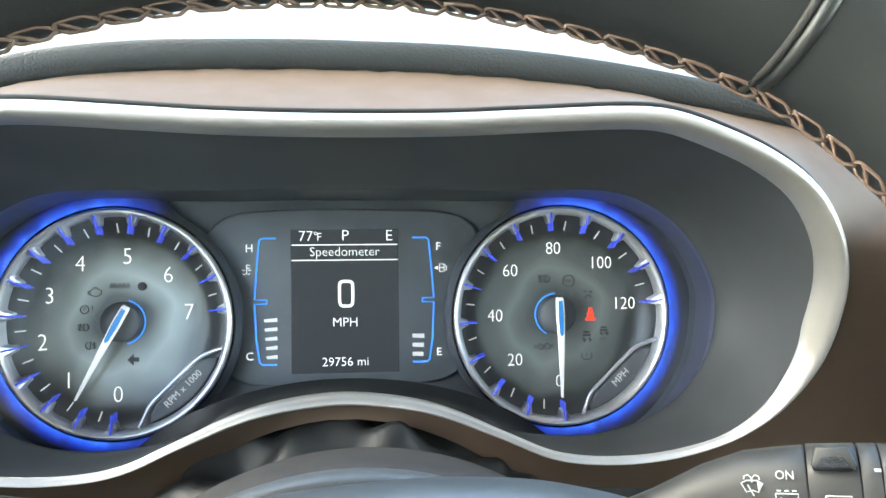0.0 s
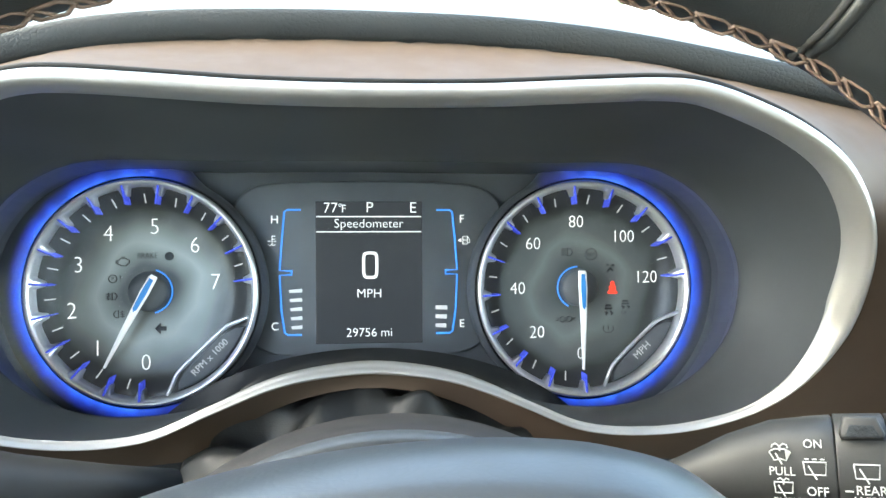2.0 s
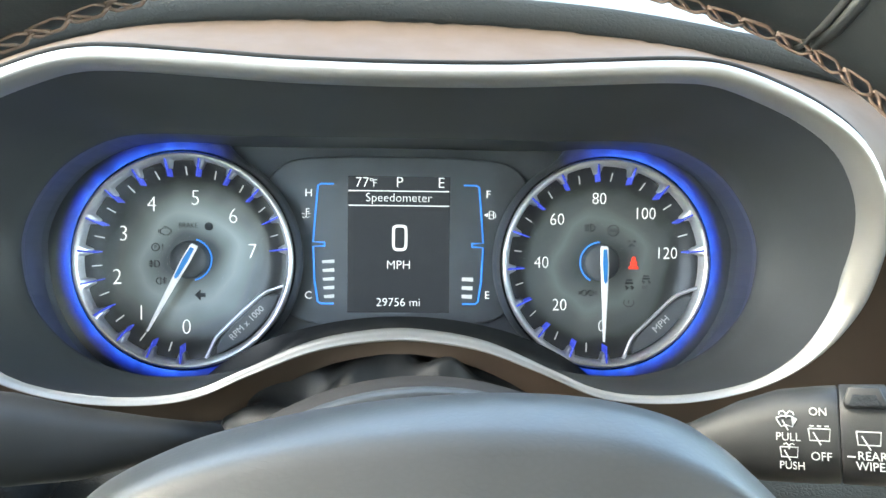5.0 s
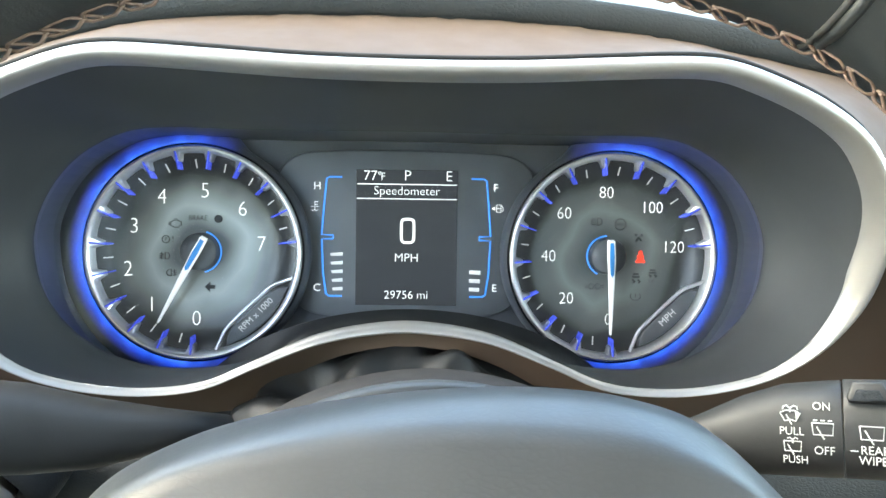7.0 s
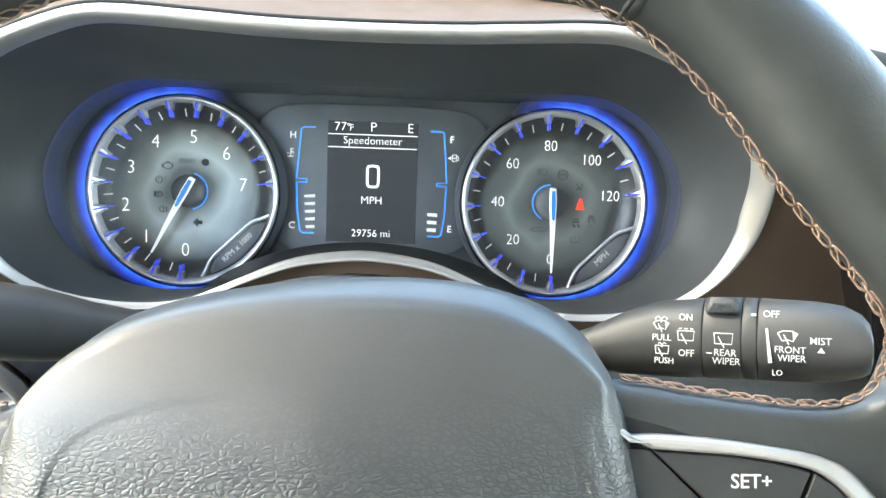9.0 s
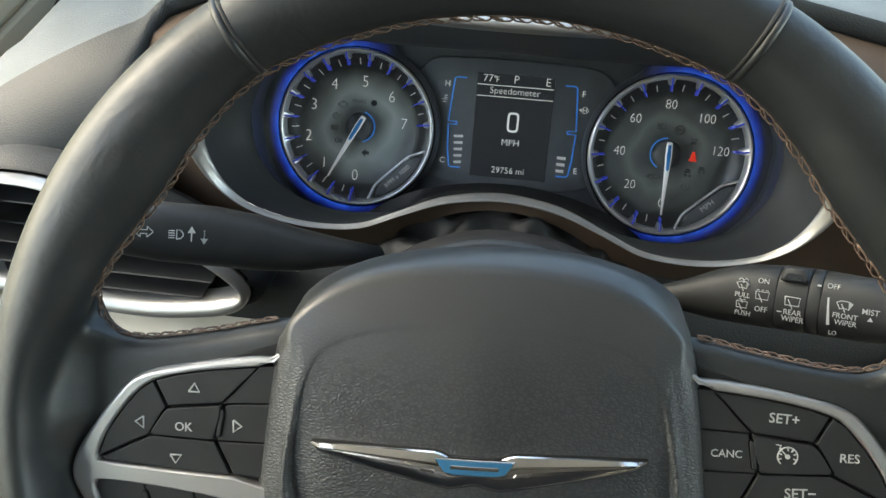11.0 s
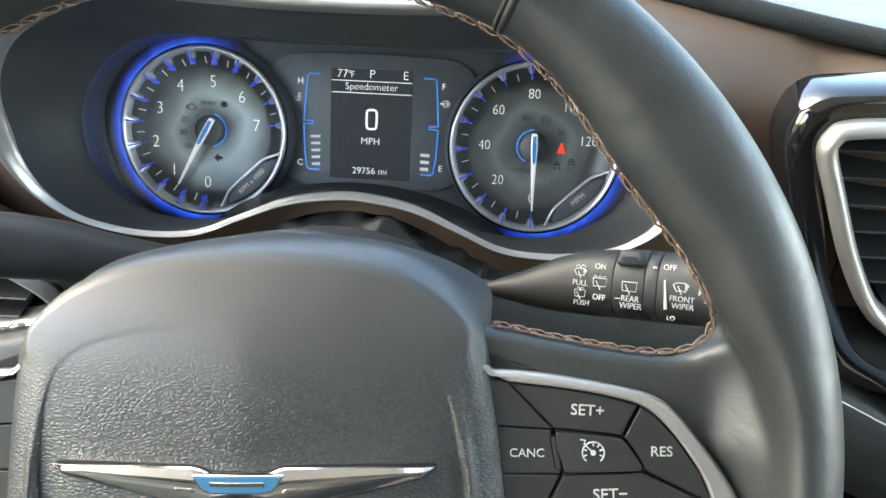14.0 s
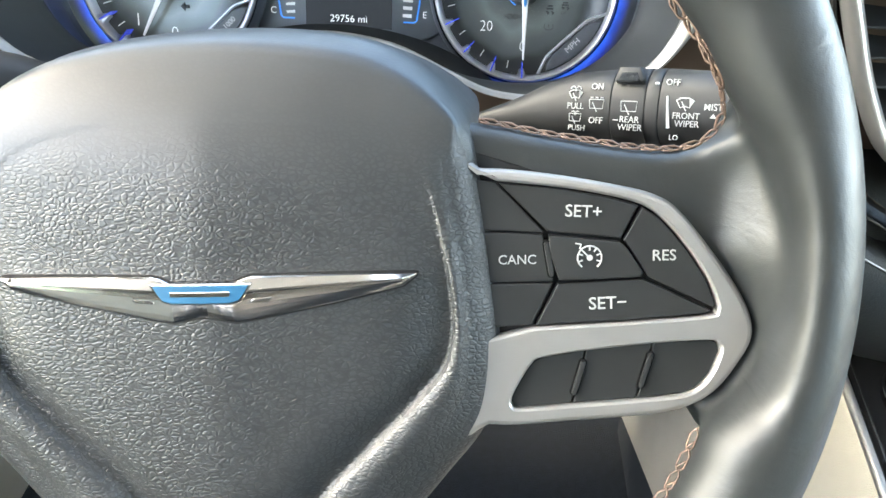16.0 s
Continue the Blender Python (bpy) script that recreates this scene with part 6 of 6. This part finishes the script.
loft(bm, [[Vector((0.300, y, 0.40)), Vector((0.297, y, 0.65 if y < 0.25 else 0.63 - 0.42 * (y - 0.25)))] for y in (-0.29, 0.25, 0.66)], False)
part("carpet_side", bm, M_CARPET, console, "dark carpeted foot of the console")
edge_y = [0.66 - 0.95 * i / 24 for i in range(25)]
part("edge_strip", tube(bmesh.new(), [Vector((0.3205, y, 0.955 - 0.165 * (0.66 - y) + 0.001)) for y in edge_y], 0.0032, 8), M_SATIN, console, "silver edge strip")
bm = bmesh.new()
loft(bm, [[Vector((0.323, y, 0.951 - 0.165 * (0.66 - y))), Vector((0.326, y, 0.956 - 0.165 * (0.66 - y))), Vector((0.40, y, 0.960 - 0.165 * (0.66 - y))), Vector((0.60, y, 0.960 - 0.165 * (0.66 - y)))] for y in edge_y], False)
part("top_panel", bm, M_GLOSS, console, "glossy black top panel", flip=True)
part("inlay_line", tube(bmesh.new(), [Vector((0.3285, 0.30 - 0.16 * i / 12, 0.9565 - 0.165 * (0.36 + 0.16 * i / 12))) for i in range(13)], 0.0007, 6), M_CHROME, console, "thin chrome line")
bm = bmesh.new()
lathe(bm, [(0.034, 0.0), (0.034, 0.004), (0.0325, 0.0052), (0.031, 0.004), (0.030, 0.001)], 48, cap=False)
knob = part("selector_ring", bm, M_CHROME, console, "chrome ring round the gear selector")
knob.matrix_local = pose(0.372, 0.262, 0.9615 - 0.165 * 0.40, -9, 0, 0)
bm = bmesh.new()
lathe(bm, [(0.029, 0.0), (0.0285, 0.020), (0.0265, 0.024), (0.016, 0.0235), (0.002, 0.023)], 48)
knob = part("selector_knob", bm, M_GLOSS, console, "glossy round gear selector")
knob.matrix_local = pose(0.372, 0.262, 0.9615 - 0.165 * 0.40, -9, 0, 0)

pedal = thing("brake_pedal", pose(0.20, 0.75, 0.50, 60, 0, 0), "dark rubber brake pedal on its arm", "pedal")
part("pad", slab(bmesh.new(), mm([(-40, -25), (40, -25), (42, 0), (40, 25), (-40, 25), (-42, 0)]), 0, 0.012, 0.004), M_PLASTIC, pedal)
part("arm", tube(bmesh.new(), [Vector((0, 0, 0)), Vector((0, 0.05, -0.04)), Vector((0, 0.12, -0.21))], 0.008, 8), M_PLASTIC, pedal)

# ---- cabin shell ----
def sheet(name, pts, mat_, label, category, kind="structure", thick=0.012):
    """A wall of some thickness from a flat outline in space (anticlockwise as seen from inside)."""
    p = [Vector(q) for q in pts]
    nrm = (p[1] - p[0]).cross(p[2] - p[0]).normalized() * thick
    bm = bmesh.new()
    loft(bm, [[q - nrm for q in p], p], True, True, True)
    return tagged(part(name, bm, mat_, None, "", smooth=False, flip=True), label, category, "", kind)


sheet("floor", [(-0.6, -2.2, 0.40), (1.25, -2.2, 0.40), (1.25, 0.95, 0.40), (-0.6, 0.95, 0.40)], M_CARPET, "dark carpeted car floor", "floor")
sheet("wall_front", [(-0.36, 0.95, 0.40), (1.25, 0.95, 0.40), (1.25, 0.95, 1.12), (-0.36, 0.95, 1.12)], M_CARPET, "dark carpeted bulkhead", "wall")
# unseen headliner, brought forward to cut steep light from the windscreen
sheet("ceiling", [(-0.47, 0.15, 1.60), (1.12, 0.15, 1.60), (1.12, -2.2, 1.70), (-0.47, -2.2, 1.70)], M_CLOTH, "grey cloth headliner", "ceiling")
# unseen rear cabin, added to hold back light from behind
M_SHADE = material("unseen_cabin_trim", (0.220, 0.200, 0.180), 0.8, tint=0.15, tint_size=0.1, grain=("noise", 0.001, 0.0002))
sheet("wall_rear", [(1.25, -2.2, 0.40), (-0.6, -2.2, 0.40), (-0.6, -2.2, 1.71), (1.25, -2.2, 1.71)], M_SHADE, "plain grey rear wall added unseen to close the cabin", "wall")
sheet("wall_right", [(1.15, 0.95, 0.40), (1.15, -2.2, 0.40), (1.10, -2.2, 1.06), (1.10, 0.95, 1.06)], M_CREAM, "cream door panels of the passenger side", "wall")
M_TINT = clear_paint("privacy_glass", 1.45, 0.0, (0.50, 0.51, 0.52))
for side_name, x, s in (("right", 1.105, 1), ("left", -0.475, -1)):
    for name, z0, z1, y0 in (("lower", 0.955, 1.10, -0.62), ("upper", 1.50, 1.70, -0.62)):
        pts = [(x, y0, z0), (x, -2.2, z0), (x, -2.2, z1), (x, y0, z1)]
        sheet("wall_%s_%s" % (side_name, name), pts if s > 0 else pts[::-1], M_SHADE, "plain grey side added unseen to close the rear cabin", "wall")
    for name, y0, y1 in (("middle", -0.50, -0.64), ("corner", -1.95, -2.2)):
        pts = [(x, y0, 1.095), (x, y1, 1.095), (x, y1, 1.505), (x, y0, 1.505)]
        sheet("pillar_%s_%s" % (side_name, name), pts if s > 0 else pts[::-1], M_SHADE, "plain grey pillar added unseen in the rear cabin", "pillar")
    # unseen pane, added to let in some light for reflections in the metal
    pane = new("window_2" if s > 0 else "window_3", bpy.data.meshes.new("side_pane"))
    pane.data.from_pydata([(x, -0.64, 1.10), (x, -1.95, 1.10), (x, -1.95, 1.50), (x, -0.64, 1.50)], [], [(0, 1, 2, 3)])
    pane.data.materials.append(M_TINT)
    tagged(pane, "tinted rear side pane added out of view", "window", "", "structure")

# driver's door with its ledge
door = thing("driver_door", pose(0, 0, 0), "closed cream vinyl driver's door panel under its window", "door")
bm = bmesh.new()
rr = []
for k in range(30):
    y = 0.93 - 2.2 * k / 29
    z = 0.965
    rr.append([Vector((-0.52, y, z + 0.004)), Vector((-0.488, y, z)), Vector((-0.472, y, z - 0.012)), Vector((-0.462, y, z - 0.05)), Vector((-0.455, y, z - 0.12)), Vector((-0.44, y, z - 0.17)), Vector((-0.41, y, z - 0.20)), Vector((-0.41, y, z - 0.26)), Vector((-0.44, y, z - 0.34)), Vector((-0.46, y, 0.40))])
loft(bm, rr, False)
part("panel", bm, M_CREAM, door, "cream door panel")

# beige trim where the pillar meets the dashboard, seen above the dashboard's end
pillar = thing("windscreen_pillar", pose(0, 0, 0), "beige trimmed windscreen pillar with a panel joint", "pillar")
SIDE = Matrix(((0, 0, 1, -0.45), (1, 0, 0, 0), (0, 1, 0, 0), (0, 0, 0, 1)))
lower = [(0.26, 1.035), (0.43, 1.0885), (0.498, 1.087), (0.55, 1.06), (0.63, 1.06), (0.645, 1.105), (0.570, 1.1350), (0.434, 1.1010), (0.26, 1.056)]
upper = [(0.26, 1.058), (0.434, 1.1030), (0.567, 1.1370), (0.615, 1.118), (0.630, 1.15), (0.632, 1.19), (0.585, 1.27), (0.36, 1.45), (0.0, 1.66), (-0.06, 1.63), (0.25, 1.42), (0.41, 1.27), (0.475, 1.195), (0.478, 1.172), (0.461, 1.162), (0.26, 1.10)]
part("lower_trim", slab(bmesh.new(), lower, 0.0, 0.030, 0.004, SIDE), M_TAN, pillar, "beige lower trim", smooth=False)
part("upper_trim", slab(bmesh.new(), upper, 0.0, 0.031, 0.006, SIDE), M_TAN, pillar, "beige upper trim", smooth=False)

glass = new("window_1", bpy.data.meshes.new("window_1"))
glass.data.from_pydata([(-0.40, 0.98, 1.14), (1.1, 0.98, 1.14), (1.08, 0.15, 1.60), (-0.42, 0.15, 1.60)], [], [(0, 1, 2, 3)])
glass.data.materials.append(M_GLASS)
tagged(glass, "clear sloping windscreen", "window", "", "structure")

# ---- outside ----
M_GRASS = material("grass", (0.06, 0.11, 0.03), 0.9, tint=0.35, tint_size=1.5, grain=("noise", 0.05, 0.03))
M_CONCRETE = material("concrete", (0.50, 0.49, 0.46), 0.85, tint=0.15, tint_size=0.8, grain=("noise", 0.02, 0.004))
M_LEAF = material("leaf", (0.05, 0.11, 0.025), 0.6, tint=0.4, tint_size=0.6)
M_BARK = material("bark", (0.12, 0.09, 0.065), 0.9, tint=0.3, tint_size=0.1, grain=("noise", 0.03, 0.02))
sheet("ground", [(-1500, -1500, 0), (1500, -1500, 0), (1500, 1500, 0), (-1500, 1500, 0)], M_GRASS, "grassy ground reaching the horizon", "ground", thick=0.05)

sheet("pavement", [(-4.5, -12, 0.03), (40, -12, 0.03), (40, 60, 0.03), (0.5, 60, 0.03), (0.5, 3.9, 0.03), (-4.5, 3.9, 0.03)], M_CONCRETE, "pale concrete pavement beside the car", "pavement", thick=0.025)


def tree(x, y, h, seed):
    r = random.Random(seed)
    t = thing("tree", pose(x, y, 0), "leafy green tree seen beyond the windscreen", "tree", "trees ahead of the car")
    bm = bmesh.new()
    tube(bm, [Vector((0, 0, 0)), Vector((0.05, 0, h * 0.3)), Vector((0.1, 0.1, h * 0.75))], [h * 0.03, h * 0.022, h * 0.008], 8)
    for k in range(7):
        a = r.uniform(0, 6.28)
        b = Vector((0.05, 0, h * r.uniform(0.3, 0.6)))
        e = b + Vector((math.cos(a) * h * 0.25, math.sin(a) * h * 0.25, h * 0.22))
        tube(bm, [b, b.lerp(e, 0.5) + Vector((0, 0, 0.1)), e], [h * 0.012, h * 0.009, h * 0.004], 6)
    part("trunk", bm, M_BARK, t)
    vs, fs = [], []
    for k in range(2600):
        a, u = r.uniform(0, 6.28), r.uniform(-1, 1)
        q = math.sqrt(1 - u * u)
        rad = r.uniform(0.55, 1.0) * (0.8 + 0.25 * math.sin(3 * a + seed) + 0.2 * math.sin(5 * u + a * 2))
        c = Vector((math.cos(a) * q * h * 0.36 * rad, math.sin(a) * q * h * 0.36 * rad, h * 0.64 + u * h * 0.36 * rad))
        d1 = Vector((r.uniform(-1, 1), r.uniform(-1, 1), r.uniform(-1, 1))).normalized() * h * 0.022
        d2 = d1.orthogonal().normalized() * h * 0.016
        i = len(vs)
        vs += [c - d1, c + d2, c + d1, c - d2]
        fs.append((i, i + 1, i + 2, i + 3))
    me = bpy.data.meshes.new("crown")
    me.from_pydata([tuple(v) for v in vs], [], fs)
    me.materials.append(M_LEAF)
    ob = new("crown", me)
    ob.parent = t


for k, (x, y, h) in enumerate(((-7.5, 11, 7.5), (-4.2, 13.5, 8.5), (-10.5, 8, 7.0), (-13, 14, 9), (-15, 4, 8))):
    tree(x, y, h, k + 1)
